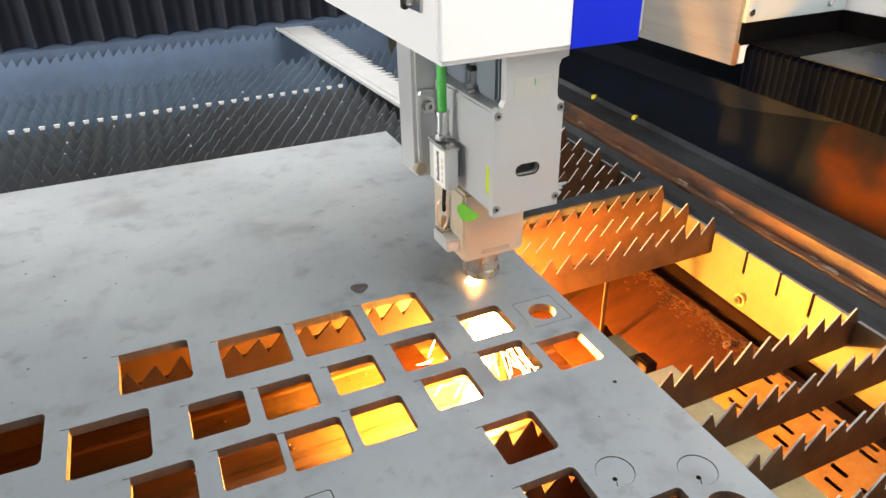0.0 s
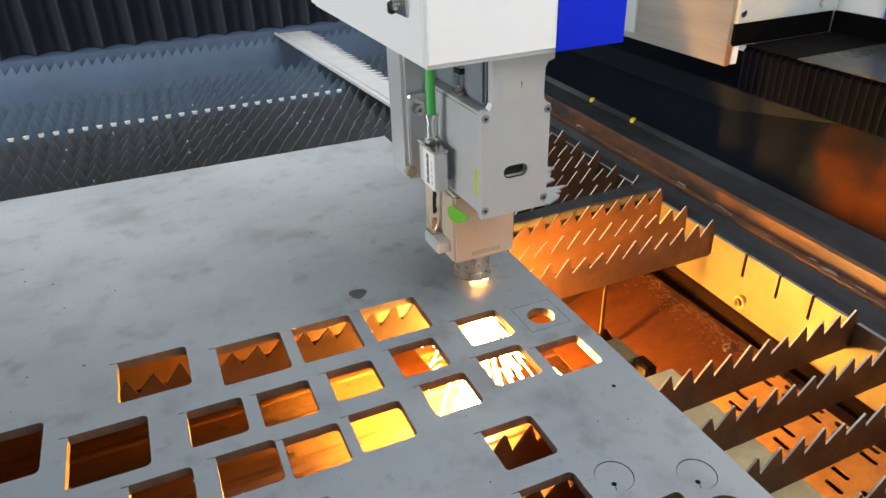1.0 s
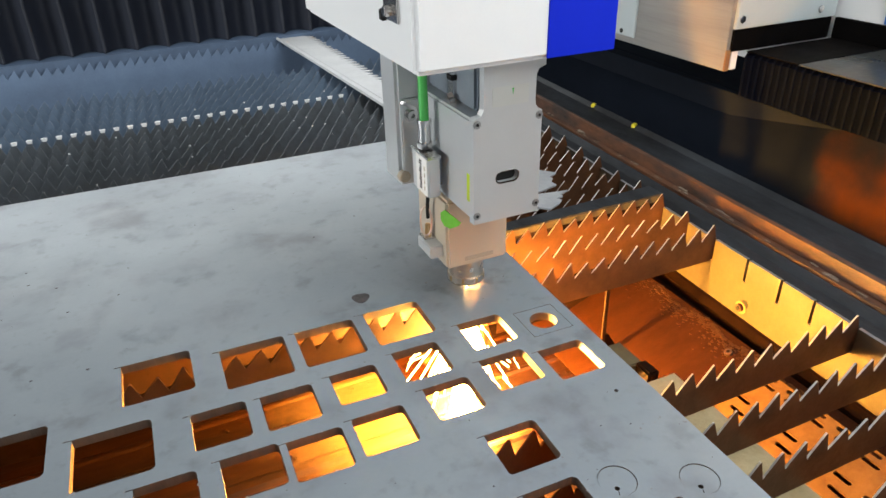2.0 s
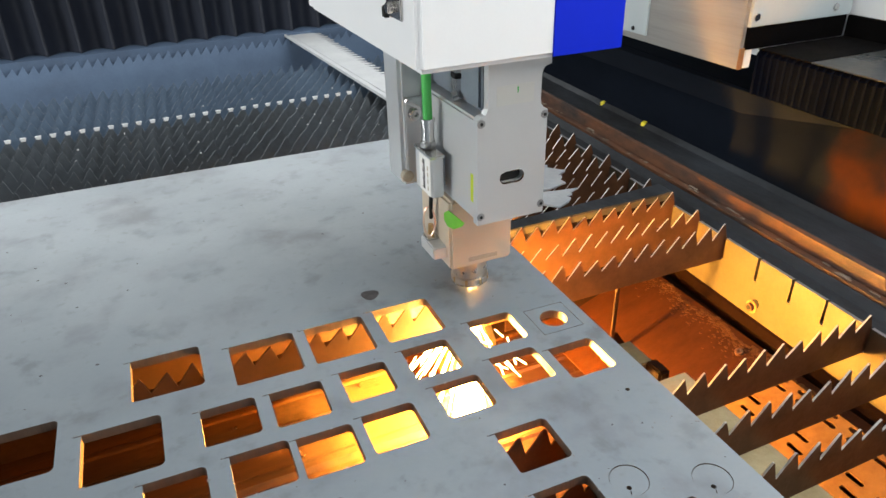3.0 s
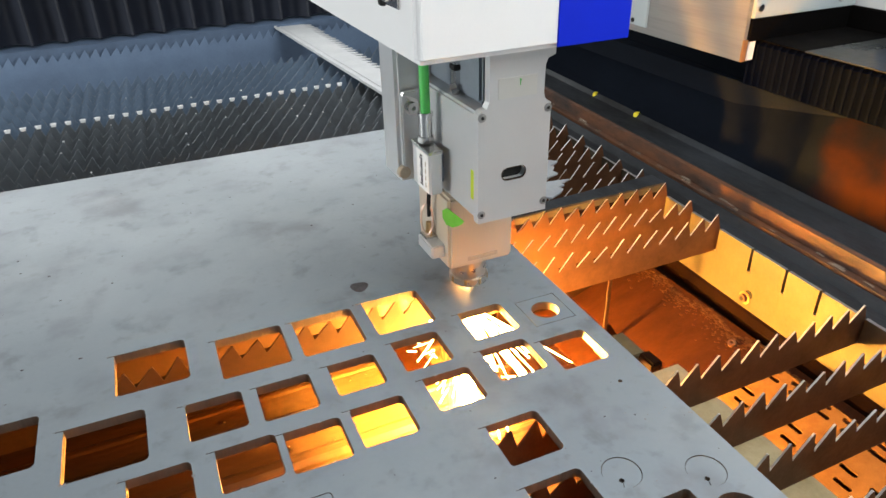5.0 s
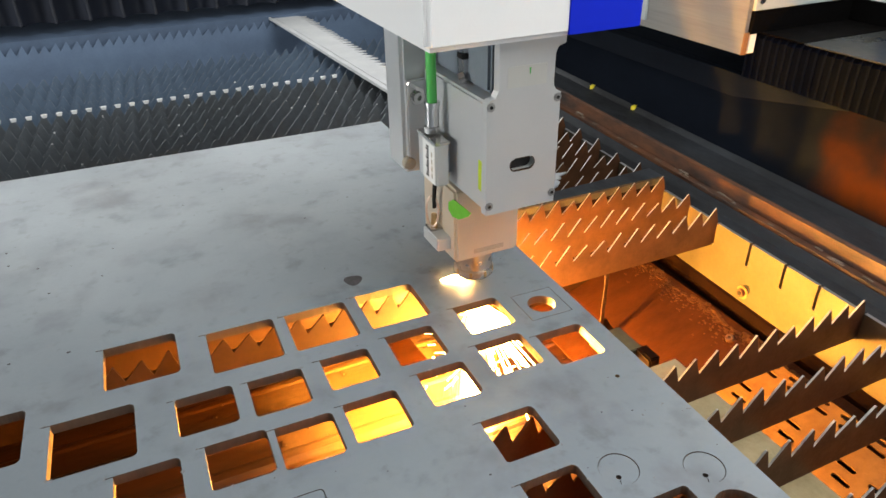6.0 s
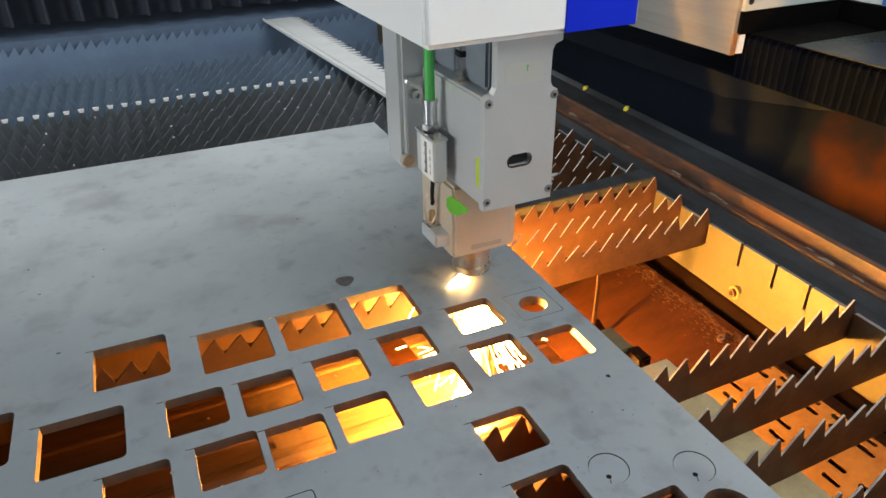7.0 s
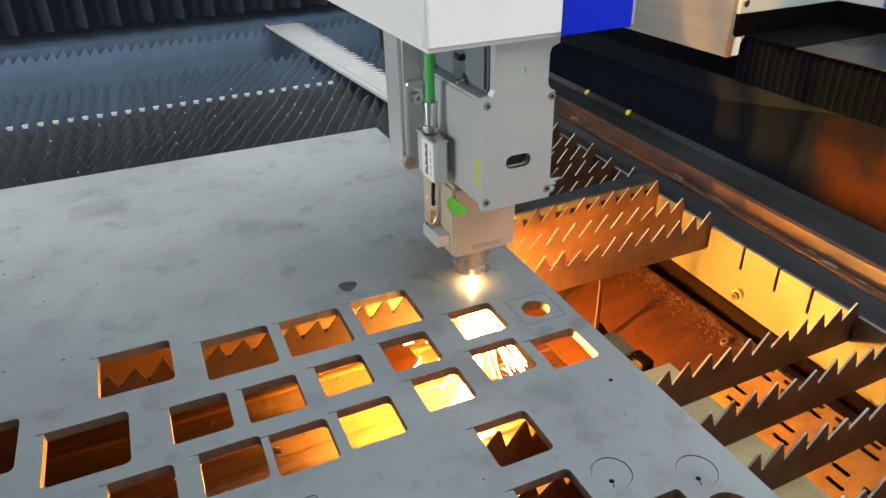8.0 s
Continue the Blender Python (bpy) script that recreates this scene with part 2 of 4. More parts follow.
M_CRUST = material("slag_crust", (0.085, 0.034, 0.010), 0.8, 0.0, (0.045, 0.015, 0.004), 60, 260, 0.6, spec=0.1)
# dimmed copy of the bright slat steel, shade of the torn ends included
M_TORN_SHADED = material("shaded_torn_slat_steel", (0.36, 0.38, 0.40), 0.45, 0.2, (0.24, 0.255, 0.275), 16, 200, 0.2)
M_RAIL = material("dusty_grey_rail", (0.012, 0.0148, 0.0205), 0.7, 0.0, (0.007, 0.0085, 0.0115), 9, 180, 0.3, spec=0.0, streak=(1, 0.3, 1))
# unseen underside, darkened to cut the bounce light into the pit
M_UNDERSIDE = material("dark_underside", (0.050, 0.036, 0.030), 0.6, 0.1, (0.025, 0.018, 0.015), 12, 200, 0.3)
M_BEAD = material("grey_slag_bead", (0.30, 0.30, 0.31), 0.5, 0.3, (0.14, 0.14, 0.15), 90, 300, 0.3)
M_EDGE = material("scorched_edge", (0.34, 0.17, 0.07), 0.6, 0.2, (0.20, 0.09, 0.04), 30, 200, 0.2)
M_CUT = material("laser_cut_edge", (0.135, 0.098, 0.074), 0.5, 0.3, (0.055, 0.041, 0.033), 40, 300, 0.4, streak=(1, 1, 0.1))
M_SPOT = material("burnt_spot", (0.055, 0.045, 0.05), 0.6, 0.2, (0.03, 0.026, 0.028), 60, 300, 0.3)
M_BRASS = material("brass_fitting", (0.62, 0.42, 0.20), 0.35, 0.9, (0.5, 0.33, 0.16), 30, 300, 0.1)
M_BEAM = material("dark_rusty_beam", (0.012, 0.0044, 0.002), 0.7, 0.1, (0.006, 0.0022, 0.001), 14, 180, 0.5, spec=0.05)
# paler copy of the bar steel, its brighter light put into the colour
M_BAR = material("pale_lit_bar", (0.36, 0.295, 0.175), 0.75, 0.1, (0.22, 0.17, 0.09), 22, 200, 0.6, spec=0.2)
M_JET = glowing("spark_core", SPARK, 1000)
M_SPRAY = glowing("spark_spray", SPARK, 1600)
M_SPLASH = glowing("spark_splash", SPARK, 11500)
M_FLAME = glowing("kerf_flame", (1.0, 0.42, 0.10), 50)
M_RING = material("bronzed_steel", (0.66, 0.6, 0.53), 0.28, 1.0, (0.55, 0.48, 0.4), 30, 300, 0.05)
M_TRAIL = glowing("spark_plume", (1.0, 0.52, 0.10), 420)
M_STREAM = glowing("spark_stream", (1.0, 0.50, 0.10), 160)
M_FLARE = glowing("hot_flare", (1.0, 0.58, 0.20), 150)
M_STREAK = glowing("spark_streak", (1.0, 0.58, 0.18), 60)


def glow_veil(name, colour, strength):
    """Painted glow for thin shells that light passes through, streaked along the jet."""
    m = bpy.data.materials.new(name)
    m.use_nodes = True
    nt = m.node_tree
    nt.nodes.clear()
    co = nt.nodes.new("ShaderNodeTexCoord")
    mp = nt.nodes.new("ShaderNodeMapping")
    mp.inputs["Scale"].default_value = (1, 1, 0.25)
    noise = nt.nodes.new("ShaderNodeTexNoise")
    noise.inputs["Scale"].default_value, noise.inputs["Detail"].default_value = 170, 2
    rng = nt.nodes.new("ShaderNodeMapRange")
    rng.inputs["From Min"].default_value, rng.inputs["From Max"].default_value = 0.3, 0.72
    rng.inputs["To Min"].default_value, rng.inputs["To Max"].default_value = 0.35 * strength, 1.7 * strength
    em = nt.nodes.new("ShaderNodeEmission")
    em.inputs["Color"].default_value = (*colour, 1)
    clear = nt.nodes.new("ShaderNodeBsdfTransparent")
    both = nt.nodes.new("ShaderNodeAddShader")
    out = nt.nodes.new("ShaderNodeOutputMaterial")
    nt.links.new(co.outputs["Object"], mp.inputs["Vector"])
    nt.links.new(mp.outputs[0], noise.inputs["Vector"])
    nt.links.new(noise.outputs["Fac"], rng.inputs["Value"])
    nt.links.new(rng.outputs[0], em.inputs["Strength"])
    nt.links.new(em.outputs[0], both.inputs[0])
    nt.links.new(clear.outputs[0], both.inputs[1])
    nt.links.new(both.outputs[0], out.inputs["Surface"])
    return m


VEILS = [(1.7, glow_veil("inner_glow_halo", (1.0, 0.5, 0.12), 3.0)), (2.5, glow_veil("middle_glow_halo", (1.0, 0.45, 0.09), 1.5)), (3.6, glow_veil("outer_glow_halo", (1.0, 0.40, 0.06), 0.36))]


# ---- mesh helpers ----
def mesh_of(name, bm, mat, smooth=False):
    bmesh.ops.recalc_face_normals(bm, faces=bm.faces)
    me = bpy.data.meshes.new(name)
    bm.to_mesh(me)
    bm.free()
    me.materials.append(mat)
    if smooth:
        me.shade_smooth()
        me.set_sharp_from_angle(angle=radians(35))
    return me


def part(name, bm, mat, parent=None, label="", smooth=False, m=None):
    ob = new(name, mesh_of(name, bm, mat, smooth))
    if m is not None:
        ob.matrix_basis = m
    if parent is not None:
        ob.parent = parent
    if label:
        ob["label"] = label
    return ob


def thing(name, label, category, group="", kind="", m=None):
    ob = new(name)
    ob.empty_display_size = 0.05
    if m is not None:
        ob.matrix_basis = m
    return tagged(ob, label, category, group, kind)


def box(x0, x1, y0, y1, z0, z1, bevel=0.0, seg=2, bm=None):
    bm2 = bmesh.new()
    bmesh.ops.create_cube(bm2, size=1)
    for v in bm2.verts:
        v.co = Vector((x0 + (v.co.x + 0.5) * (x1 - x0), y0 + (v.co.y + 0.5) * (y1 - y0), z0 + (v.co.z + 0.5) * (z1 - z0)))
    if bevel:
        bmesh.ops.bevel(bm2, geom=bm2.edges[:], offset=bevel, segments=seg, affect="EDGES", clamp_overlap=True)
    return merged(bm, bm2)


def merged(bm, bm2):
    if bm is None:
        return bm2
    me = bpy.data.meshes.new("scratch")
    bm2.to_mesh(me)
    bm2.free()
    bm.from_mesh(me)
    bpy.data.meshes.remove(me)
    return bm


def cyl(r0, r1, z0, z1, m=None, seg=32, bevel=0.0, bm=None):
    """A cone or cylinder from z0 (r0) to z1 (r1), laid by m."""
    bm2 = bmesh.new()
    bmesh.ops.create_cone(bm2, cap_ends=True, segments=seg, radius1=r0, radius2=r1, depth=z1 - z0, matrix=Matrix.Translation((0, 0, (z0 + z1) / 2)))
    if bevel:
        caps = [e for e in bm2.edges if abs(e.verts[0].co.z - e.verts[1].co.z) < 1e-7]
        bmesh.ops.bevel(bm2, geom=caps, offset=bevel, segments=2, affect="EDGES")
    if m is not None:
        bm2.transform(m)
    return merged(bm, bm2)


def ring(r_in, r_out, z0, z1, m=None, seg=32, bm=None):
    bm2 = bmesh.new()
    rows = []
    for r, z in ((r_in, z0), (r_out, z0), (r_out, z1), (r_in, z1)):
        rows.append([bm2.verts.new((r * math.cos(2 * math.pi * i / seg), r * math.sin(2 * math.pi * i / seg), z)) for i in range(seg)])
    for a in range(4):
        p, q = rows[a], rows[(a + 1) % 4]
        for i in range(seg):
            bm2.faces.new((p[i], p[(i + 1) % seg], q[(i + 1) % seg], q[i]))
    if m is not None:
        bm2.transform(m)
    return merged(bm, bm2)


def prism(points, y0, y1, plane="xz", bm=None):
    """A closed outline in the given plane, drawn out along the third axis from y0 to y1."""
    bm2 = bmesh.new()

    def put(a, b, c):
        return {"xz": (a, c, b), "xy": (a, b, c), "yz": (c, a, b)}[plane]
    lo = [bm2.verts.new(put(a, b, y0)) for a, b in points]
    hi = [bm2.verts.new(put(a, b, y1)) for a, b in points]
    n = len(points)
    bm2.faces.new(lo)
    bm2.faces.new(hi[::-1])
    for i in range(n):
        bm2.faces.new((lo[i], lo[(i + 1) % n], hi[(i + 1) % n], hi[i]))
    return merged(bm, bm2)


def tube(points, r, seg=10, bm=None):
    """A round bar along a line of points."""
    bm2 = bmesh.new()
    pts = [Vector(p) for p in points]
    rows = []
    for i, p in enumerate(pts):
        way = (pts[min(i + 1, len(pts) - 1)] - pts[max(i - 1, 0)]).normalized()
        side = way.cross(Vector((0.31, 0.87, 0.38))).normalized()
        up = way.cross(side)
        rows.append([bm2.verts.new(p + r * (math.cos(2 * math.pi * k / seg) * side + math.sin(2 * math.pi * k / seg) * up)) for k in range(seg)])
    for a, b in zip(rows, rows[1:]):
        for k in range(seg):
            bm2.faces.new((a[k], a[(k + 1) % seg], b[(k + 1) % seg], b[k]))
    bm2.faces.new(rows[0][::-1])
    bm2.faces.new(rows[-1])
    return merged(bm, bm2)


def flat_plate(name, loops, z0, z1):
    """A plate with openings: the outer outline and the outlines of its holes, filled and given thickness."""
    cu = bpy.data.curves.new(name, "CURVE")
    cu.dimensions, cu.fill_mode = "2D", "BOTH"
    cu.extrude = (z1 - z0) / 2
    for loop in loops:
        sp = cu.splines.new("POLY")
        sp.points.add(len(loop) - 1)
        for p, (x, y) in zip(sp.points, loop):
            p.co = (x, y, 0, 1)
        sp.use_cyclic_u = True
    ob = bpy.data.objects.new(name, cu)
    scene.collection.objects.link(ob)
    me = bpy.data.meshes.new_from_object(ob.evaluated_get(bpy.context.evaluated_depsgraph_get()))
    bpy.data.objects.remove(ob)
    bm = bmesh.new()
    bm.from_mesh(me)
    bpy.data.meshes.remove(me)
    bmesh.ops.remove_doubles(bm, verts=bm.verts, dist=1e-6)
    for f in bm.faces:
        f.smooth = False
    bmesh.ops.translate(bm, verts=bm.verts, vec=(0, 0, (z0 + z1) / 2))
    return bm


def rounded(cx, cy, w, h, radii, seg=5):
    """Rounded rectangle; radii of the corners: lower left, lower right, upper right, upper left."""
    out = []
    for (sx, sy, a0), r in zip(((-1, -1, 180), (1, -1, 270), (1, 1, 0), (-1, 1, 90)), radii):
        px, py = cx + sx * (w / 2 - r), cy + sy * (h / 2 - r)
        for i in range(seg + 1):
            a = radians(a0 + 90 * i / seg)
            out.append((px + r * math.cos(a), py + r * math.sin(a)))
    return out


def cut_hole(cx, cy, s, lead=0.007):
    """Outline of a cut square: three rounded corners and a thin lead-in slit at the fourth."""
    loop = rounded(cx, cy, s, s, (0.0035, 0.0055, 0.0055, 0.001))[:-6]
    x0, y1 = cx - s / 2, cy + s / 2
    return loop + [(x0 - lead, y1 - 0.0002), (x0 - lead, y1 - 0.0010), (x0, y1 - 0.0012)]


def circle(cx, cy, r, seg=40, start=0.0, end=360.0):
    full = abs(end - start) >= 360
    n = seg if full else seg + 1
    return [(cx + r * math.cos(radians(start + (end - start) * i / seg)), cy + r * math.sin(radians(start + (end - start) * i / seg))) for i in range(n)]


def cap_screw(m, r, parent, name="screw"):
    """Socket head cap screw whose head stands out along local z."""
    bm = ring(r * 0.48, r, 0, r * 0.9, seg=20)
    cyl(r * 0.5, r * 0.5, 0, r * 0.3, seg=6, bm=bm)
    bm.transform(m)
    return part(name, bm, M_CHROME, parent)


# ---- the hall round the machine ----
def hall():
    f = part("floor", box(-5, 5, -4, 6, -1.0, -0.9), M_FLOOR)
    tagged(f, "grey painted workshop floor", "floor", kind="structure")
    c = part("ceiling", box(-5, 5, -4, 6, 3.5, 3.6), M_HALL)
    tagged(c, "pale workshop ceiling", "ceiling", kind="structure")
    for nm, b in (("wall_south", (-5, 5, -4.1, -4)), ("wall_north", (-5, 5, 6, 6.1)), ("wall_west", (-5.1, -5, -4, 6)), ("wall_east", (5, 5.1, -4, 6))):
        w = part(nm, box(*b, -0.9, 3.5), M_HALL)
        tagged(w, "pale painted workshop wall", "wall", kind="structure")


# ---- the cutting bed ----
SLAT_PITCH, SLAT_FIRST, TIP_Z = 0.0607, 0.404, -0.010
TOOTH = 0.0274


def side_x(y):
    """The inner face of the bed's slotted side plate."""
    return 0.722 + 0.05 * (y - 0.574)


def saw_plate(name, mat, edge_mat, outline_top, v_low, thick, highlight_from=-9.0):
    """A plate whose upper edge is a line of teeth; the cut edges are brighter than the faces, a highlight put into
    their colour.
    """
    bm = bmesh.new()
    k = len(outline_top)
    vs = []
    for s in (-0.5, 0.5):
        for row in ([(u, v_low) for u, _ in outline_top], outline_top):
            vs.append([bm.verts.new((u, s * thick, v)) for u, v in row])
    for i in range(k - 1):
        bm.faces.new((vs[0][i], vs[0][i + 1], vs[1][i + 1], vs[1][i]))
        bm.faces.new((vs[2][i], vs[3][i], vs[3][i + 1], vs[2][i + 1]))
        bm.faces.new((vs[1][i], vs[1][i + 1], vs[3][i + 1], vs[3][i])).material_index = int(outline_top[i][0] > highlight_from)
        bm.faces.new((vs[0][i], vs[2][i], vs[2][i + 1], vs[0][i + 1])).material_index = 1
    for i in (0, k - 1):
        bm.faces.new((vs[0][i], vs[1][i], vs[3][i], vs[2][i])).material_index = 1
    me = mesh_of(name, bm, mat)
    me.materials.append(edge_mat)
    return me


def teeth(x0, x1, depth, flat, seed, worn, top_z):
    rnd = random.Random(seed)
    n = int((x1 - x0) / TOOTH)
    line = []
    for i in range(n):
        a = x1 - (n - i) * TOOTH
        z = top_z - depth * worn * rnd.random() ** 3
        tip = a + TOOTH * (0.72 + 0.05 * (rnd.random() - 0.5))
        w = flat / 2 if flat else 0.0005 + 0.0012 * worn * rnd.random()
        line += [(a, top_z - depth * (0.97 + 0.06 * rnd.random())), (tip - w, z), (tip + w, z - 0.0004 * rnd.random())]
    line.append((x1, top_z - depth))
    return line


def slats():
    for k in range(-4, 31):
        if k in (1, 2, 3) or 25 <= k <= 29:
            continue
        y = SLAT_FIRST + SLAT_PITCH * k
        last = k == 30
        line = teeth(-1.35, side_x(y) + 0.004, 0.024, 0.0, k + 40, 0.05 if k == 19 else 0.3, TIP_Z)
        # body and edge colours step cooler with distance, painting in haze and lost glow
        body_mat = M_SLAT_FAR if last else (M_SLAT if k < 13 else (M_SLAT_COOL if k < 20 else M_SLAT_HAZED))
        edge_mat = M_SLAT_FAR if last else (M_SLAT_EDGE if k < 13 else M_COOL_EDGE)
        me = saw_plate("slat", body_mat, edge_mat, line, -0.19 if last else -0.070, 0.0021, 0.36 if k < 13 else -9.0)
        ob = new("support_slat")
        ob.empty_display_size = 0.05
        for piece, index in (("blade", 0), ("highlight_edge", 1)):
            bm = bmesh.new()
            bm.from_mesh(me)
            bmesh.ops.delete(bm, geom=[f for f in bm.faces if f.material_index != index], context="FACES")
            for f in bm.faces:
                f.material_index = 0
            cut = bpy.data.meshes.new(piece)
            bm.to_mesh(cut)
            bm.free()
            cut.materials.append(me.materials[index])
            new(piece, cut).parent = ob
        bpy.data.meshes.remove(me)
        rnd = random.Random(k)
        ob.matrix_basis = pose(0, y + (0 if -3 < k < 8 else 0.003 * (rnd.random() - 0.5)) + (0.003 if k == 4 else 0), 0, 0, 0, 0.25 * (rnd.random() - 0.5))
        lab = "burnt saw-toothed steel slat across the cutting bed"
        if last:
            lab = "tall dull blue saw-toothed end slat under the curtain"
        if k == 19:
            lab = "saw-toothed steel slat with painted bright marks on its teeth"
            # white trapezoids stand in for brightness seen between the teeth
            cap = mesh_of("tip_mark", prism([(-0.0040, -0.0165), (0.0040, -0.0165), (0.0058, -0.0100), (-0.0058, -0.0100)], -0.0026, 0.0022), M_TIP_GLINT)
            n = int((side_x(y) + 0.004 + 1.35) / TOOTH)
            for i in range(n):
                c = new("tip_mark", cap)
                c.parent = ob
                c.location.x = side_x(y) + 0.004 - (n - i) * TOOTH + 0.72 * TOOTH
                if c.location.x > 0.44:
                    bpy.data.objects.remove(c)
        tagged(ob, lab, "slat", "slats of the cutting bed")


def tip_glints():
    """White beads added as painted glints on the tips of the cooler slats behind the sheet."""
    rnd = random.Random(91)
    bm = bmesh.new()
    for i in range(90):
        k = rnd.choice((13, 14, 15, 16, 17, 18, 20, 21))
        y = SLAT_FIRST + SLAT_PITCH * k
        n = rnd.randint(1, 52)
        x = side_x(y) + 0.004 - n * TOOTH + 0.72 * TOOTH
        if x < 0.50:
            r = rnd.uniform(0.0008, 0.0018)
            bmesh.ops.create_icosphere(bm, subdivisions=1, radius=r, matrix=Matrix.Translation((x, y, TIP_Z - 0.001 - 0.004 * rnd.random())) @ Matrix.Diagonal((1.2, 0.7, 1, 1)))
    tagged(part("painted_glints", bm, M_TIP_GLINT, smooth=True), "small white beads painting glints on the slat tips", "slag", kind="stuff")


def bed():
    side = thing("machine_bed", "sooty steel cutting bed with slotted side plate and rusty rail", "machine bed", kind="structure",
                 m=pose(0.722, 0.574, 0, 0, 0, -2.86))
    outline = [(-1.2, -0.21), (1.78, -0.21), (1.78, -0.033)]
    for k in range(30, -12, -1):
        c = (SLAT_FIRST + SLAT_PITCH * k - 0.574 - (0.007 if k in (2, 3) else 0)) * 1.00125
        outline += [(c + 0.0022, -0.033), (c + 0.0022, -0.068), (c - 0.0022, -0.068), (c - 0.0022, -0.033)]
    outline = [p for p in outline if p[0] > -1.15 or p[1] < -0.2] + [(-1.2, -0.033)]
    bm = prism(outline, 0, 0.005, "yz")
    bm.normal_update()
    for f in bm.faces:
        if abs(f.normal.z) > 0.9:
            f.material_index = 1
    plate = part("side_plate", bm, M_PLATE, side, "slotted steel side plate")
    plate.data.materials.append(M_SCREW)
    part("inner_ledge", prism([(0.005, -0.06), (0.005, -0.040), (0.010, -0.036), (0.030, -0.037), (0.044, -0.028), (0.046, -0.06)], -1.2, 1.78), M_LEDGE, side, "dusty dark steel ledge")
    channel = part("rail_channel", prism([(0.046, -0.06), (0.046, -0.024), (0.0495, -0.024), (0.0515, -0.0275), (0.064, -0.0275), (0.066, -0.006), (0.072, -0.004), (0.074, -0.006), (0.074, -0.06)], -1.2, 1.78), M_RUST, side, "rusty steel rail channel")
    rnd = random.Random(8)
    for i in range(60):
        yy, u = -0.45 + 1.6 * rnd.random(), 0.0515 + 0.009 * rnd.random()
        bm = box(u, u + 0.002 + 0.004 * rnd.random(), yy, yy + 0.003 + 0.022 * rnd.random() ** 2, -0.0275, -0.0268 + 0.0020 * rnd.random(), 0.0004, 1)
        part("scale_flake", bm, M_FLAKE, channel)
    part("outer_ledge", prism([(0.074, -0.05), (0.074, -0.008), (0.078, -0.006), (0.126, -0.004), (0.134, 0.004), (0.136, -0.05)], -1.2, 1.78), M_LEDGE, side, "dusty dark steel ledge")
    part("guard_plate", prism([(0.130, -0.02), (0.170, 0.118), (0.174, 0.118), (0.136, -0.02)], -1.2, 1.78), M_GUARD, side, "sooty dark inclined guard plate")
    for yy in (0.0, -0.30, 0.45):
        scr = cap_screw(pose(-0.0005, yy, -0.108, 0, -90, 0), 0.0062, side)
        # raised black hexagon in place of the shaded recess in the head
        part("socket", cyl(0.0036, 0.0036, 0, 0.0062, pose(-0.0008, yy, -0.108, 0, -90, 0), 6), M_INK, scr)
        scr.data.materials[0] = M_RUST
        part("washer", ring(0.004, 0.0098, -0.001, 0.0012, pose(-0.0005, yy, -0.108, 0, -90, 0)), M_EDGE, scr)
        # black disc painted for the shaded end of the slot
        part("slot_end", cyl(0.0066, 0.0066, 0, 0.0006, pose(-0.0002, yy - 0.0050, -0.1005, 0, -90, 0), 20), M_INK, scr)
    part("inner_beam", prism([(-0.026, -0.166), (-0.024, -0.154), (-0.014, -0.146), (-0.012, -0.134), (-0.004, -0.126), (0.0, -0.124), (0.0, -0.21), (-0.01, -0.21), (-0.01, -0.174)], -1.2, 1.78), M_BEAM, side, "dark rusty beam under the side plate")
    # slat support bar and the slotted plates beside it
    for x1, y0, y1 in ((0.503, -0.3, 0.468), (0.483, 0.500, 0.545), (0.516, 0.776, 1.86)):
        # the short bar takes the dim tone, the others the lit one
        bar = part("support_bar", box(0.440, x1, y0, y1, -0.085, -0.0705, 0.0015), M_BAR_DIM if y0 == 0.5 else M_BAR)
        tagged(bar, "steel bar carrying the slats, lit or dim tone in its colour", "bar", kind="structure")
    loops = [rounded(0.6275, 0.25, 0.093, 0.48, (0.001,) * 4, 1)]
    for i in range(6):
        yc = 0.457 - 0.0725 * i
        for sx, dy in ((0.605, -0.004), (0.622, 0.003), (0.657, -0.003), (0.669, 0.004)):
            loops.append(rounded(sx, yc + dy, 0.0056, 0.022, (0.0027,) * 4, 4))
            loops.append(rounded(sx - 0.001, yc + dy - 0.036, 0.0056, 0.018, (0.0027,) * 4, 4))
    ob = part("slotted_plate", flat_plate("slotted_plate", [[(x - 0.6275, y) for x, y in lp] for lp in loops], -0.002, 0.002), M_SLOT, m=pose(0.6275, 0, -0.151, 0, -24, 0))
    tagged(ob, "steel plate with rows of long slots under the slats", "plate", kind="structure")
    # chute and tray of the pit
    chute = part("chute", prism([(0.50, -0.208), (0.694, -0.136), (0.697, -0.141), (0.504, -0.2153)], 0.30, 0.86), M_CHUTE)
    tagged(chute, "rusty brown inclined chute plate in the pit", "chute", kind="structure")
    cap_screw(pose(0.668, 0.534, -0.1455, 0, -20, 0), 0.0055, chute).data.materials[0] = M_RUST
    rnd = random.Random(64)
    bm = bmesh.new()
    for i in range(900):
        yy = rnd.uniform(0.42, 0.86)
        back = abs(rnd.gauss(0, 0.013)) + 0.004 * math.sin(yy * 60) + 0.004
        r = rnd.uniform(0.0007, 0.0030) * (1 if back < 0.012 else 0.6)
        x = 0.693 - back
        bmesh.ops.create_icosphere(bm, subdivisions=1, radius=r, matrix=Matrix.Translation((x, yy, -0.208 + (x - 0.50) * 0.371)) @ Matrix.Diagonal((1.4, rnd.uniform(1.0, 2.4), 0.4, 1)))
    crust = part("slag_crust", bm, M_CRUST, chute, "ragged pale brown slag crust along the chute's edge", smooth=True)
    crust["kind"] = "stuff"
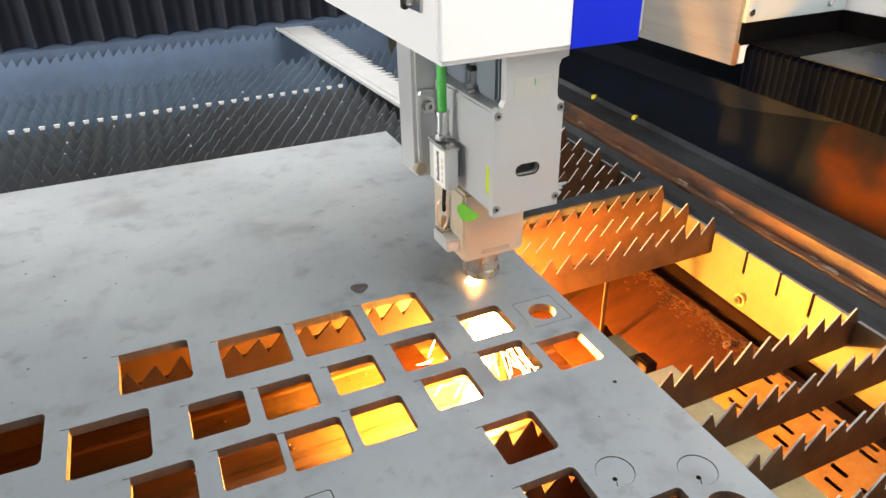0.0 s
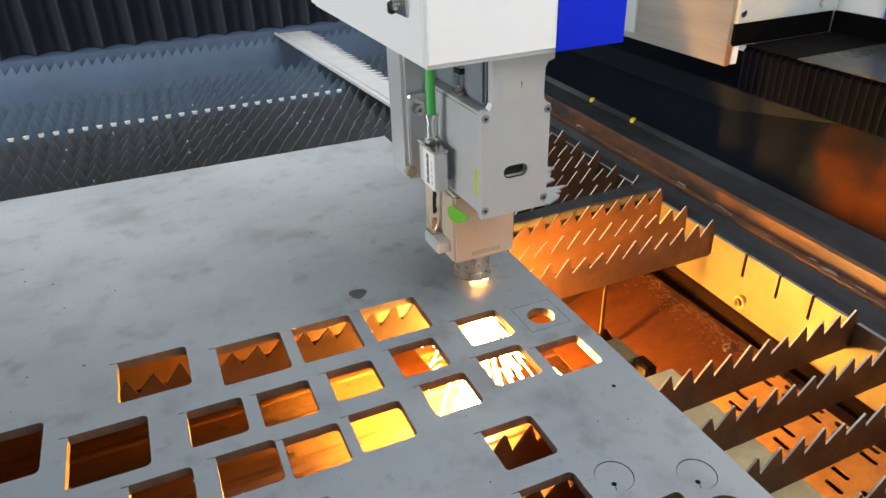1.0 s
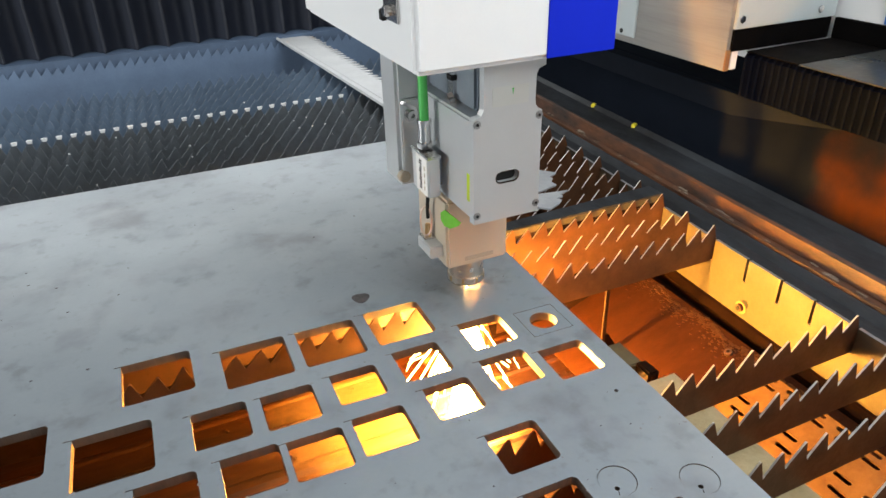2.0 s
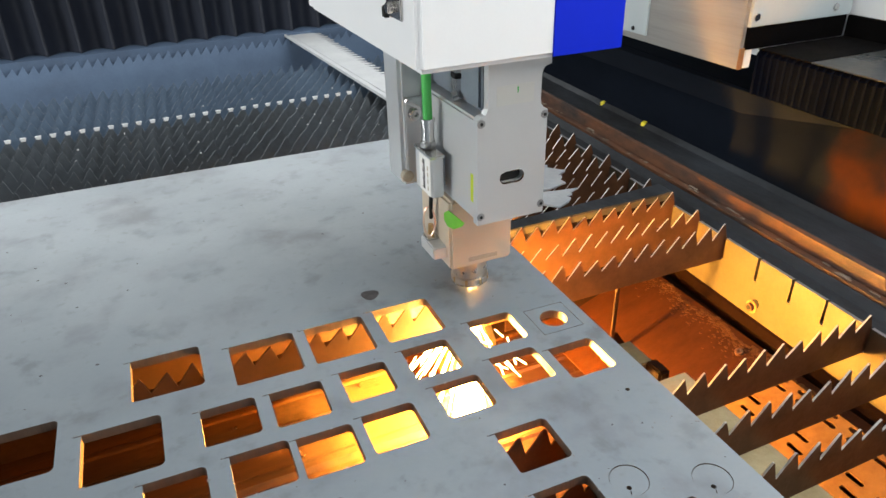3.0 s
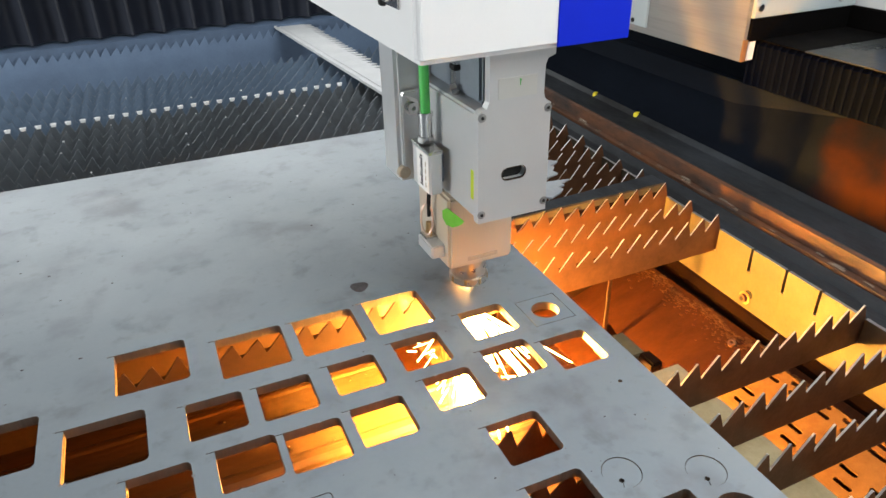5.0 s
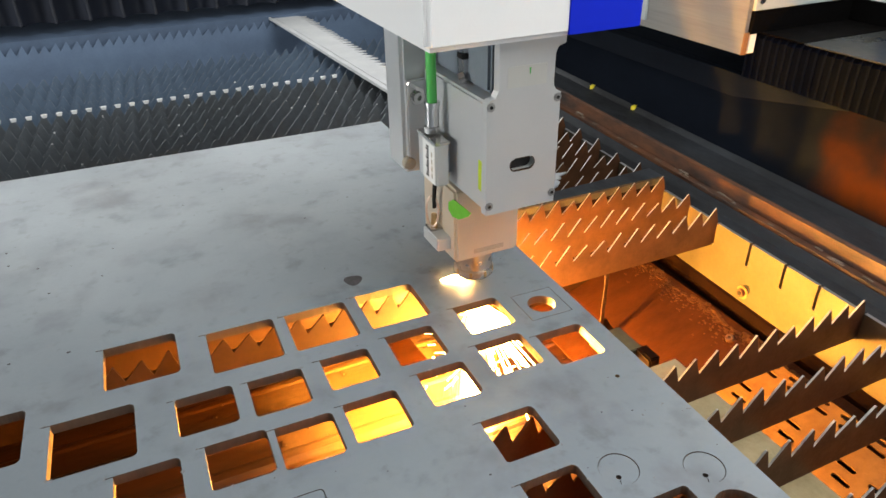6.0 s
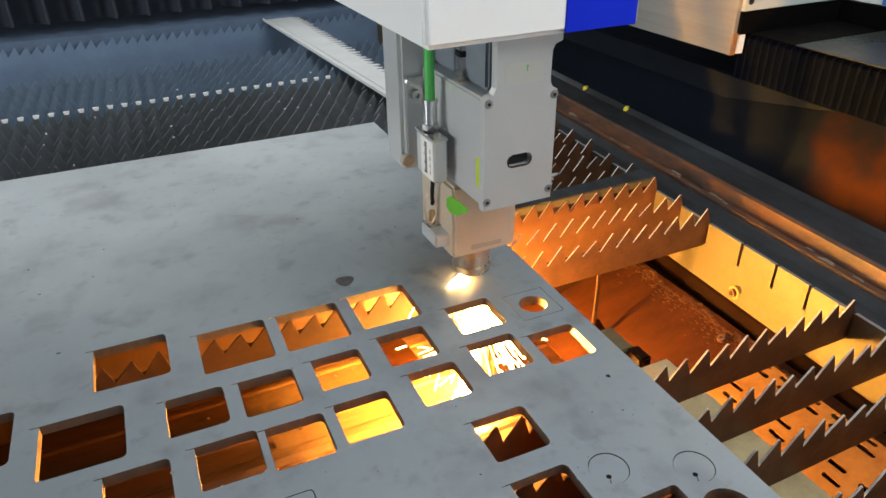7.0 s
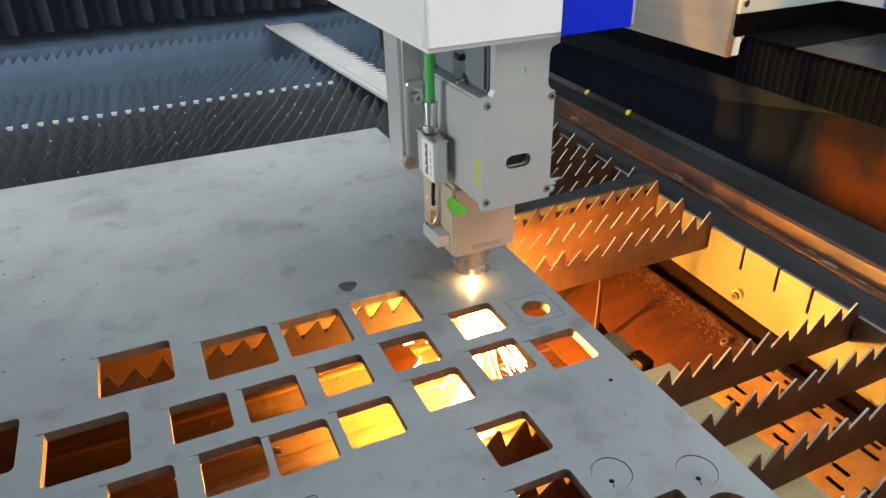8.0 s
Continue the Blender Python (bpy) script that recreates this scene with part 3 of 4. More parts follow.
    angle = thing("angle_bar", "sooty steel angle bar behind a saw-toothed slat", "angle bar")
    part("top_flange", prism([(0.432, 0.7698), (side_x(0.79) - 0.004, 0.7698), (side_x(0.80) - 0.004, 0.803), (0.432, 0.792)], -0.0122, -0.0092, "xy"), M_LEDGE, angle)
    # web carried down unseen to keep jet light off the slats behind
    part("web", box(0.432, side_x(0.77) - 0.004, 0.7706, 0.7730, -0.1900, -0.0124, 0.0005), M_BEAM, angle)
    # grey strip paints the light on the web's upper edge
    part("edge_lip", box(0.432, side_x(0.77) - 0.004, 0.7697, 0.7704, -0.0225, -0.0124, 0.0002, 1), M_BAR_DIM, angle, "grey strip for the lit upper edge of the web")
    lug = part("bar_lug", box(0.470, 0.486, 0.4725, 0.4990, -0.100, -0.0660, 0.0025), M_BEAM)
    tagged(lug, "dark rusty lug between the support bars", "lug", kind="structure")
    post = thing("bed_post", "dark rusty post with flange under the slats", "post")
    part("web", box(0.5415, 0.5445, 0.650, 0.654, -0.2155, -0.071, 0.0005), M_TRAY, post)
    part("flange", box(0.5398, 0.5456, 0.6485, 0.650, -0.2155, -0.071, 0.0004), M_TRAY, post)
    part("gusset", prism([(0.5446, -0.1930), (0.5446, -0.150), (0.552, -0.150), (0.572, -0.1812)], 0.6505, 0.6535), M_BEAM, post, "sooty gusset plate at the foot")
    drop = thing("fallen_blank", "rusty square blank fallen onto the slag tray", "blank", m=pose(0.287, 0.768, -0.2150, 0, 0, 4))
    part("plate", box(-0.022, 0.022, -0.034, 0.034, 0.0, 0.010, 0.0012), M_CHUTE, drop)
    part("burr", box(-0.022, 0.022, -0.0352, -0.0342, 0.001, 0.006, 0.0003, 1), M_CRUST, drop, "rough slag burr along the cut edge")
    tray = part("pit_tray", box(-1.45, 1.0, -0.49, 1.295, -0.23, -0.2155), M_TRAY)
    tagged(tray, "rusty brown slag tray under the slats", "tray", kind="structure")
    rnd = random.Random(21)
    bm = bmesh.new()
    y = 0.42
    while y < 1.0:
        h, w = rnd.uniform(0.001, 0.004), rnd.uniform(0.006, 0.016)
        prism([(-w, 0.0), (-w * 0.4, h), (w * 0.4, h * 0.9), (w, 0.0)], -0.60, 0.66, "yz", bm)
        for v in bm.verts[-8:]:
            v.co.y += y
            v.co.z += -0.2156
        y += rnd.uniform(0.022, 0.055)
    tagged(part("tray_rib", bm, M_TRAY, tray), kind="stuff")
    bm = bmesh.new()
    for i in range(240):
        r = 0.0010 + 0.003 * rnd.random() ** 3
        bmesh.ops.create_icosphere(bm, subdivisions=1, radius=r, matrix=Matrix.Translation((rnd.uniform(0.0, 0.5), rnd.uniform(0.5, 0.95), -0.2150)) @ Matrix.Diagonal((1, rnd.uniform(0.6, 1.4), 0.6, 1)))
    slag = part("slag_lumps", bm, M_TRAY, smooth=True)
    tagged(slag, "loose slag lumps on the tray floor", "slag", kind="stuff")
    hopper = part("pit_hopper", box(-1.5, 1.0, -0.5, 2.236, -0.62, -0.60), M_TRAY)
    tagged(hopper, "deep rusty hopper floor under the bed", "tray", kind="structure")
    # added out of sight so that jet light stays off the far slats
    cross = part("light_stop_wall", box(-1.48, 0.72, 1.30, 1.31, -0.60, -0.0712), M_BEAM)
    tagged(cross, "unseen cross wall added to stop jet light under the slats", "wall", kind="structure")
    body = part("bed_wall", box(-1.5, 1.08, 2.238, 2.90, -0.9, 0.0005), M_DECK)
    tagged(body, "dull blue end wall of the cutting bed", "wall", kind="structure")
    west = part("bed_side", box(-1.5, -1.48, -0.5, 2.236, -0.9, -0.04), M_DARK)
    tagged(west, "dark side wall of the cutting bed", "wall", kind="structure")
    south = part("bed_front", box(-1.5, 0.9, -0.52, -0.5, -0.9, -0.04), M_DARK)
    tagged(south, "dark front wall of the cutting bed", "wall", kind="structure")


BIG, SMALL = 0.0695, 0.0520
HOLES = [(-0.055, 0.631, BIG), (0.0438, 0.6132, BIG), (0.1245, 0.6125, 0.067), (0.2056, 0.6157, 0.067), (-0.0993, 0.5334, BIG), (-0.190, 0.5655, BIG),
         (0.289, 0.5566, SMALL), (-0.0043, 0.53, SMALL), (0.0614, 0.5274, SMALL), (0.131, 0.5315, 0.049), (0.2034, 0.5385, SMALL), (0.2823, 0.4872, SMALL), (0.3464, 0.4752, SMALL),
         (0.0136, 0.4586, SMALL), (0.0720, 0.455, SMALL), (0.1344, 0.459, SMALL), (0.2105, 0.4721, 0.049), (0.239, 0.3875, SMALL), (-0.0583, 0.4562, SMALL), (0.2370, 0.3130, SMALL)]
TURN = pose(0, 0, 0, 0, 0, -1.01)


def two_tone(bm):
    """Upright faces of a cut plate take the second material, the darkened underside the third."""
    bmesh.ops.recalc_face_normals(bm, faces=bm.faces)
    for f in bm.faces:
        f.material_index = 0 if f.normal.z > 0.5 else (1 if f.normal.z > -0.5 else 2)
    return bm


def plate_thing(name, loops, z0, z1, label, category, group=""):
    bm = flat_plate(name, loops, z0, z1)
    ob = part(name, two_tone(bm), M_SHEET, m=TURN)
    ob.data.materials.append(M_CUT)
    ob.data.materials.append(M_UNDERSIDE)
    return tagged(ob, label, category, group)


def sheet():
    z0, z1 = -0.010, 0.0
    loops = [[(-1.15, -0.45), (0.394, -0.45), (0.394, 1.19), (-1.15, 1.19)]]
    loops += [cut_hole(*h) for h in HOLES]
    loops.append(rounded(0.3561, 0.5492, 0.050, 0.050, (0.0006,) * 4, 1))
    discs = ((0.2917, 0.3192), (0.3556, 0.2921))
    for cx, cy in discs:
        loops.append(circle(cx, cy, 0.0167))
    loops.append(circle(0.359, 0.4135, 0.0022, 12))
    loops.append(circle(0.351, 0.247, 0.0205))
    loops.append(rounded(0.307, 0.262, 0.045, 0.045, (0.004,) * 4))
    loops.append(rounded(0.0430, 0.3750, 0.0505, 0.0505, (0.0040,) * 4))
    plate_thing("metal_sheet", loops, z0, z1, "grey steel sheet with rows of cut square holes", "metal sheet")
    plate_thing("cut_blank", [rounded(0.3561, 0.5492, 0.0486, 0.0486, (0.0006,) * 4, 1), circle(0.3562, 0.5485, 0.0155)], z0, z1, "square steel blank with round hole, cut free in the sheet", "blank")
    plate_thing("cut_blank", [rounded(0.0430, 0.3750, 0.0487, 0.0487, (0.0034,) * 4)], z0, z1, "square steel blank still standing in its cut", "blank")
    for cx, cy in discs:
        plate_thing("cut_disc", [circle(cx - 0.00035, cy - 0.00028, 0.01615), circle(cx - 0.0050, cy - 0.0070, 0.0023, 10), [(cx - 0.0059, cy - 0.0098), (cx - 0.0076, cy - 0.0134), (cx - 0.0069, cy - 0.0136), (cx - 0.0052, cy - 0.0100)]], z0 - 0.0003, z1 - 0.0003, "round steel disc with pierce hole, cut free in the sheet", "disc", "discs in the sheet")
    bm = bmesh.new()
    bmesh.ops.create_circle(bm, cap_ends=True, segments=28, radius=0.0105)
    for v in bm.verts:
        v.co *= 1 + 0.10 * math.sin(3 * math.atan2(v.co.y, v.co.x) + 0.6)
    bm = merged(None, bm)
    for f in bmesh.ops.extrude_face_region(bm, geom=bm.faces[:])["geom"]:
        if isinstance(f, bmesh.types.BMVert):
            f.co.z += 0.0004
    ob = part("burn_spot", bm, M_SPOT, m=TURN @ pose(0.1816, 0.6834, -0.0002))
    tagged(ob, "dark round burn spot on the steel sheet", "burn spot")
    rnd = random.Random(31)
    bm = bmesh.new()
    marks = [(0.317, 0.3791, 0.0013), (0.3432, 0.3697, 0.0013), (-0.1945, 0.8959, 0.002), (-0.161, 0.8731, 0.002), (-0.1455, 0.8059, 0.002), (-0.1218, 0.6762, 0.0025), (-0.1759, 0.6806, 0.002)]
    for i in range(110):
        x, y, r = marks[i] if i < len(marks) else (rnd.uniform(-0.4, 0.385), rnd.uniform(0.22, 1.15), 0.0006 + 0.0014 * rnd.random() ** 3)
        if not any(abs(x - h[0]) < h[2] / 2 + 0.003 and abs(y - h[1]) < h[2] / 2 + 0.003 for h in HOLES):
            bmesh.ops.create_icosphere(bm, subdivisions=1, radius=r, matrix=Matrix.Translation((x, y, 0)) @ Matrix.Diagonal((1, rnd.uniform(0.5, 1.0), 0.25, 1)))
    tagged(part("dark_specks", bm, M_SPOT, m=TURN, smooth=True), "small dark specks scattered over the sheet", "specks", kind="stuff")
    # spatter: small beads of slag round the cuts, and loose specks
    rnd = random.Random(12)
    bm = bmesh.new()
    spots = [(h[0] - h[2] / 2 - 0.006, h[1] + h[2] / 2 + 0.0005, 0.0016) for h in HOLES]
    spots += [(0.385, 0.44, 0.0016), (0.3885, 0.5139, 0.0035), (0.3895, 0.3514, 0.0022), (0.348, 0.3612, 0.0018), (0.3643, 0.3619, 0.0014), (0.2666, 0.6814, 0.0030), (0.2209, 0.7452, 0.0016), (0.3535, 0.365, 0.0012), (0.3735, 0.3655, 0.0016), (0.371, 0.3645, 0.0014), (0.336, 0.375, 0.0009)]
    for i in range(40):
        spots.append((rnd.uniform(-0.35, 0.38), rnd.uniform(0.25, 1.1), 0.0004 + 0.0010 * rnd.random() ** 2))
    for x, y, r in spots:
        r *= 0.62
        if any(abs(x - h[0]) < h[2] / 2 + r and abs(y - h[1]) < h[2] / 2 + r for h in HOLES):
            continue
        for j in range(1 + int(rnd.random() * 2.2)):
            p = Vector((x + rnd.uniform(-2, 2) * r * (j > 0), y + rnd.uniform(-2, 2) * r * (j > 0), 0))
            bmesh.ops.create_icosphere(bm, subdivisions=1, radius=r, matrix=Matrix.Translation(p) @ Matrix.Diagonal((1, rnd.uniform(0.5, 1.3), 0.5, 1)))
    # burrs left standing on the rims and corners of the cuts
    for hx, hy, w in HOLES:
        for n in range(rnd.randint(2, 4)):
            side, f = rnd.choice((-1, 1)), rnd.choice((-0.97, -0.9, -0.4, 0.3, 0.92, 0.97))
            u, v = (side * (w / 2 + 0.0004), f * w / 2) if rnd.random() < 0.5 else (f * w / 2, side * (w / 2 + 0.0004))
            r = rnd.uniform(0.0006, 0.0014)
            bmesh.ops.create_icosphere(bm, subdivisions=1, radius=r, matrix=Matrix.Translation((hx + u, hy + v, -0.0002)) @ Matrix.Diagonal((rnd.uniform(0.8, 1.8), rnd.uniform(0.8, 1.8), 0.7, 1)))
    ob = part("slag_spatter", bm, M_BEAD, m=TURN, smooth=True)
    tagged(ob, "tiny beads of slag spattered over the sheet", "slag", kind="stuff")


# ---- the cutting head ----
HX, HY = 0.308, 0.643   # the nozzle's axis at the middle of the clip


def front_screw(parent, x, z, y, r=0.0031):
    scr = part("screw", cyl(r, r, 0, 0.0011, pose(x, y, z, 90, 0, 0), 20, 0.0003), M_SCREW, parent)
    part("rim", ring(r * 1.05, r * 1.32, -0.0004, 0.0004, pose(x, y, z, 90, 0, 0), 20), M_SCREW, scr)
    # black hexagon stands for the shade in the screw's recess
    part("socket", cyl(r * 0.55, r * 0.55, 0.0008, 0.0014, pose(x, y, z, 90, 0, 0), 6), M_INK, scr)


def head():
    h = thing("cutting_head", "laser cutting head in grey aluminium under a white and blue cover", "cutting head", m=pose(HX, HY, 0))
    fx0, fx1, fy = -0.0372, 0.0378, -0.096
    # front plate with neck and oval slot, drawn in its own plane
    out = [(fx0, 0.1362), (fx1, 0.1362), (fx1, 0.2455), (0.0335, 0.2475), (0.0305, 0.2515), (0.0297, 0.257), (0.0300, 0.281), (0.0325, 0.2865), (0.040, 0.289), (0.040, 0.302), (-0.0263, 0.302), (-0.0263, 0.254),
           (-0.0290, 0.2485), (-0.0335, 0.2475), (fx0, 0.2445)]
    slot = rounded(0.0004, 0.1824, 0.0255, 0.0118, (0.0058,) * 4, 6)
    bm = flat_plate("front_plate", [out, slot], 0, 0.009)
    bm.transform(pose(0, fy + 0.009, 0, 90, 0, 0))
    plate = part("front_plate", bm, M_ALU, h, "matt grey aluminium front plate with oval slot")
    # black sheet stands in for the shade inside the slot
    part("slot_shade", box(-0.0135, 0.0140, fy + 0.0068, fy + 0.0088, 0.1755, 0.1895), M_INK, plate)
    bm = flat_plate("slot_rim", [rounded(0.0004, 0.1824, 0.0270, 0.0133, (0.0065,) * 4, 6), rounded(0.0004, 0.1828, 0.0252, 0.0112, (0.0055,) * 4, 6)], 0, 0.0012)
    bm.transform(pose(0, fy + 0.0008, 0, 90, 0, 0))
    part("slot_rim", bm, M_CHROME, plate, "bright bevelled slot rim")
    for x, z in ((-0.0335, 0.2412), (0.0346, 0.2408), (-0.0336, 0.1452), (0.0348, 0.1462)):
        front_screw(plate, x, z, fy)
    tag = part("label_plate", box(-0.0178, 0.0218, fy - 0.0005, fy, 0.2555, 0.2742, 0.0002), M_LABEL_CLEAR, plate, "pale translucent label")
    part("arrow_mark", prism([(0.0035, 0.2718), (0.0052, 0.2718), (0.0046, 0.266), (0.0040, 0.266)], fy - 0.0009, fy - 0.0005), M_GREEN, tag)
    body = part("body", box(fx0 + 0.0012, fx1 - 0.002, fy + 0.009, 0.046, 0.1375, 0.2440, 0.0025), M_ALU, h, "grey aluminium head body")
    part("upper_housing", box(-0.022, 0.030, -0.070, 0.046, 0.244, 0.302, 0.003), M_ALU_DARK, h, "darker blue-grey upper housing")
    # clamp on the body's top
    clamp = part("clamp_post", box(-0.0275, -0.0205, -0.028, -0.018, 0.244, 0.292, 0.001), M_CHROME, h)
    part("clamp_eye", ring(0.0035, 0.0068, -0.003, 0.003, pose(-0.0270, -0.026, 0.2475, 20, 70, 0), 20), M_CHROME, clamp)
    part("clamp_band", box(-0.0285, -0.0195, -0.029, -0.017, 0.266, 0.272, 0.001), M_INK, clamp)
    # marks on the left face
    part("lime_tape", box(fx0 + 0.0006, fx0 + 0.0013, -0.0915, -0.0790, 0.157, 0.187, 0.0003), M_LIME, body, "lime yellow strip of tape")
    part("green_tag", prism([(-0.0225, 0.1195), (-0.034, 0.1275), (-0.050, 0.1285), (-0.074, 0.1300), (-0.068, 0.1235), (-0.048, 0.1111), (-0.032, 0.1070), (-0.0228, 0.1112)], -0.0416, -0.0407, "yz"), M_GREEN_TAG, body, "bright green tag")
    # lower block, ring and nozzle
    lower = part("lower_block", box(-0.0405, 0.0365, -0.036, 0.0455, 0.052, 0.137, 0.003), M_PEACH_LIT, h, "aluminium lens block tinted with the jet's warm light")
    part("faded_print", box(-0.0185, 0.0180, -0.0366, -0.0359, 0.0585, 0.0640, 0.0003), M_PRINT, lower, "faded unreadable print")
    rng = part("nozzle_ring", cyl(0.0200, 0.0222, 0.0110, 0.0140, None, 48, 0.0004), M_CHROME, h, "polished nozzle lock ring", True)
    part("ring_band", cyl(0.0222, 0.0222, 0.0141, 0.0225, None, 48, 0.0008), M_RING, rng, "", True)
    for i in range(8):
        a = radians(45 * i + 10)
        part("ring_notch", box(-0.0016, 0.0016, -0.0004, 0.0005, 0.0150, 0.0218, 0.0003, 1), M_BRASS, rng, m=pose(0.0222 * math.cos(a), 0.0222 * math.sin(a), 0, 0, 0, 45 * i + 100))
    part("ceramic_holder", cyl(0.0205, 0.0212, 0.0226, 0.054, None, 40), M_RING, h, "bronzed nozzle holder", True)
    part("nozzle", cyl(0.0026, 0.009, 0.0040, 0.0125, None, 24), M_BRASS, h, "copper nozzle tip", True)
    # white cover with blue panel
    cover = part("cover", box(-0.1010, 0.1045, -0.114, 0.25, 0.2985, 0.62, 0.005, 3), M_WHITE, h, "white powder-coated cover")
    part("blue_panel", box(0.0284, 0.1028, -0.1152, -0.113, 0.2998, 0.61, 0.0006), M_BLUE, cover, "glossy deep blue panel")
    latch = part("latch", box(-0.1035, -0.1005, -0.085, -0.050, 0.338, 0.37, 0.001), M_CHROME, cover, "small steel latch")
    part("latch_hook", cyl(0.005, 0.005, 0, 0.006, pose(-0.1035, -0.066, 0.347, 0, -90, 0), 16, 0.001), M_CHROME, latch)
    part("latch_pin", box(-0.106, -0.1005, -0.052, -0.044, 0.336, 0.346, 0.001), M_INK, latch)
    # bracket behind the head
    br = part("back_bracket", box(-0.0610, 0.050, 0.0465, 0.094, 0.128, 0.30, 0.004), M_ALU, h, "thick aluminium mounting bracket")
    part("bracket_boss", cyl(0.0075, 0.0068, 0, 0.008, pose(-0.0575, 0.0465, 0.1420, 90, 0, 0), 24, 0.0008), M_PRINT, br, "small tan rubber boss")
    part("bracket_pad", box(-0.058, -0.030, 0.0405, 0.0465, 0.145, 0.232, 0.0015), M_ALU, br)
    w = part("washer", ring(0.004, 0.0082, 0, 0.0015, pose(-0.0466, 0.0405, 0.2148, 90, 0, 0), 24), M_CHROME, br)
    cap_screw(pose(-0.0466, 0.0395, 0.2148, 90, 0, 0), 0.0058, w)
    part("pad_edge", prism([(-0.056, 0.232), (-0.040, 0.222), (-0.043, 0.220), (-0.058, 0.229)], 0.036, 0.0405), M_CHROME, br)
    # sensor box with plug, cable and wire on the left side
    sx = -0.050
    part("green_cable", tube([(sx, -0.005, 0.300), (sx, -0.005, 0.275), (sx, -0.0052, 0.25), (sx, -0.006, 0.222)], 0.0050, 14), M_GREEN, h, "bright green cable", True)
    plug = part("cable_plug", cyl(0.0068, 0.0068, 0.196, 0.222, pose(sx, -0.005, 0), 24, 0.0008), M_CHROME, h, "chrome cable plug", True)
    part("plug_ring", cyl(0.0088, 0.0088, 0.192, 0.1985, pose(sx, -0.005, 0), 8, 0.0006), M_CHROME, plug)
    part("plug_collar", cyl(0.0078, 0.0078, 0.2195, 0.2235, pose(sx, -0.006, 0), 20, 0.0005), M_CHROME, plug)
    sb = part("sensor_box", box(-0.0582, -0.0440, -0.0310, 0.0130, 0.1430, 0.1880, 0.0015), M_ALU, h, "small aluminium sensor box")
    part("box_mount", box(-0.0439, -0.0362, -0.0180, 0.0100, 0.1500, 0.1840, 0.0008), M_ALU_DARK, sb)
    part("box_lid", box(-0.0592, -0.0434, -0.0325, 0.0140, 0.1870, 0.1905, 0.0007), M_CHROME, sb)
    lab = part("label", box(-0.0589, -0.0581, -0.0285, 0.0000, 0.1445, 0.1860), M_LABEL, sb, "white paper label with small print")
    for i in range(11):
        zz = 0.1490 + i * 0.0031
        part("print_bar", box(-0.0592, -0.0588, -0.0150, -0.0080 - 0.0012 * (i % 3), zz, zz + 0.0020), M_INK, lab)
    for i in range(4):
        zz = 0.1500 + i * 0.0075
        part("small_print", box(-0.0592, -0.0588, -0.0235, -0.0215, zz, zz + 0.0050), M_PRINT, lab)
    part("wire", tube([(-0.047, -0.004, 0.144), (-0.048, -0.003, 0.132), (-0.048, -0.001, 0.120), (-0.047, 0.001, 0.106), (-0.047, 0.002, 0.104)], 0.0022, 8), M_INK, h, "black sensor wire", True)
    loop = [(-0.0500 + 0.0058 * math.cos(radians(a)), 0.000 - 0.0026 * math.cos(radians(a)), 0.101 + 0.0185 * math.sin(radians(a))) for a in range(-90, 271, 18)]
    part("wire_loop", tube(loop, 0.0011, 6), M_COPPER, h, "thin copper wire loop", True)
    part("wire_socket", cyl(0.0042, 0.0030, 0.080, 0.096, pose(-0.047, 0.003, 0), 16, 0.0005), M_BRASS, h, "brass wire socket", True)
    foot = part("plug_block", box(-0.0560, -0.0390, -0.0250, 0.0130, 0.0640, 0.0790, 0.0015), M_ALU, h)
    part("block_cap", box(-0.0545, -0.0395, -0.0060, 0.0120, 0.0785, 0.0815, 0.0008), M_CHROME, foot)
    part("side_stud", cyl(0.0020, 0.0020, 0, 0.003, pose(-0.0372, -0.0180, 0.1300, 0, -90, 0), 12), M_CHROME, body)
    return h


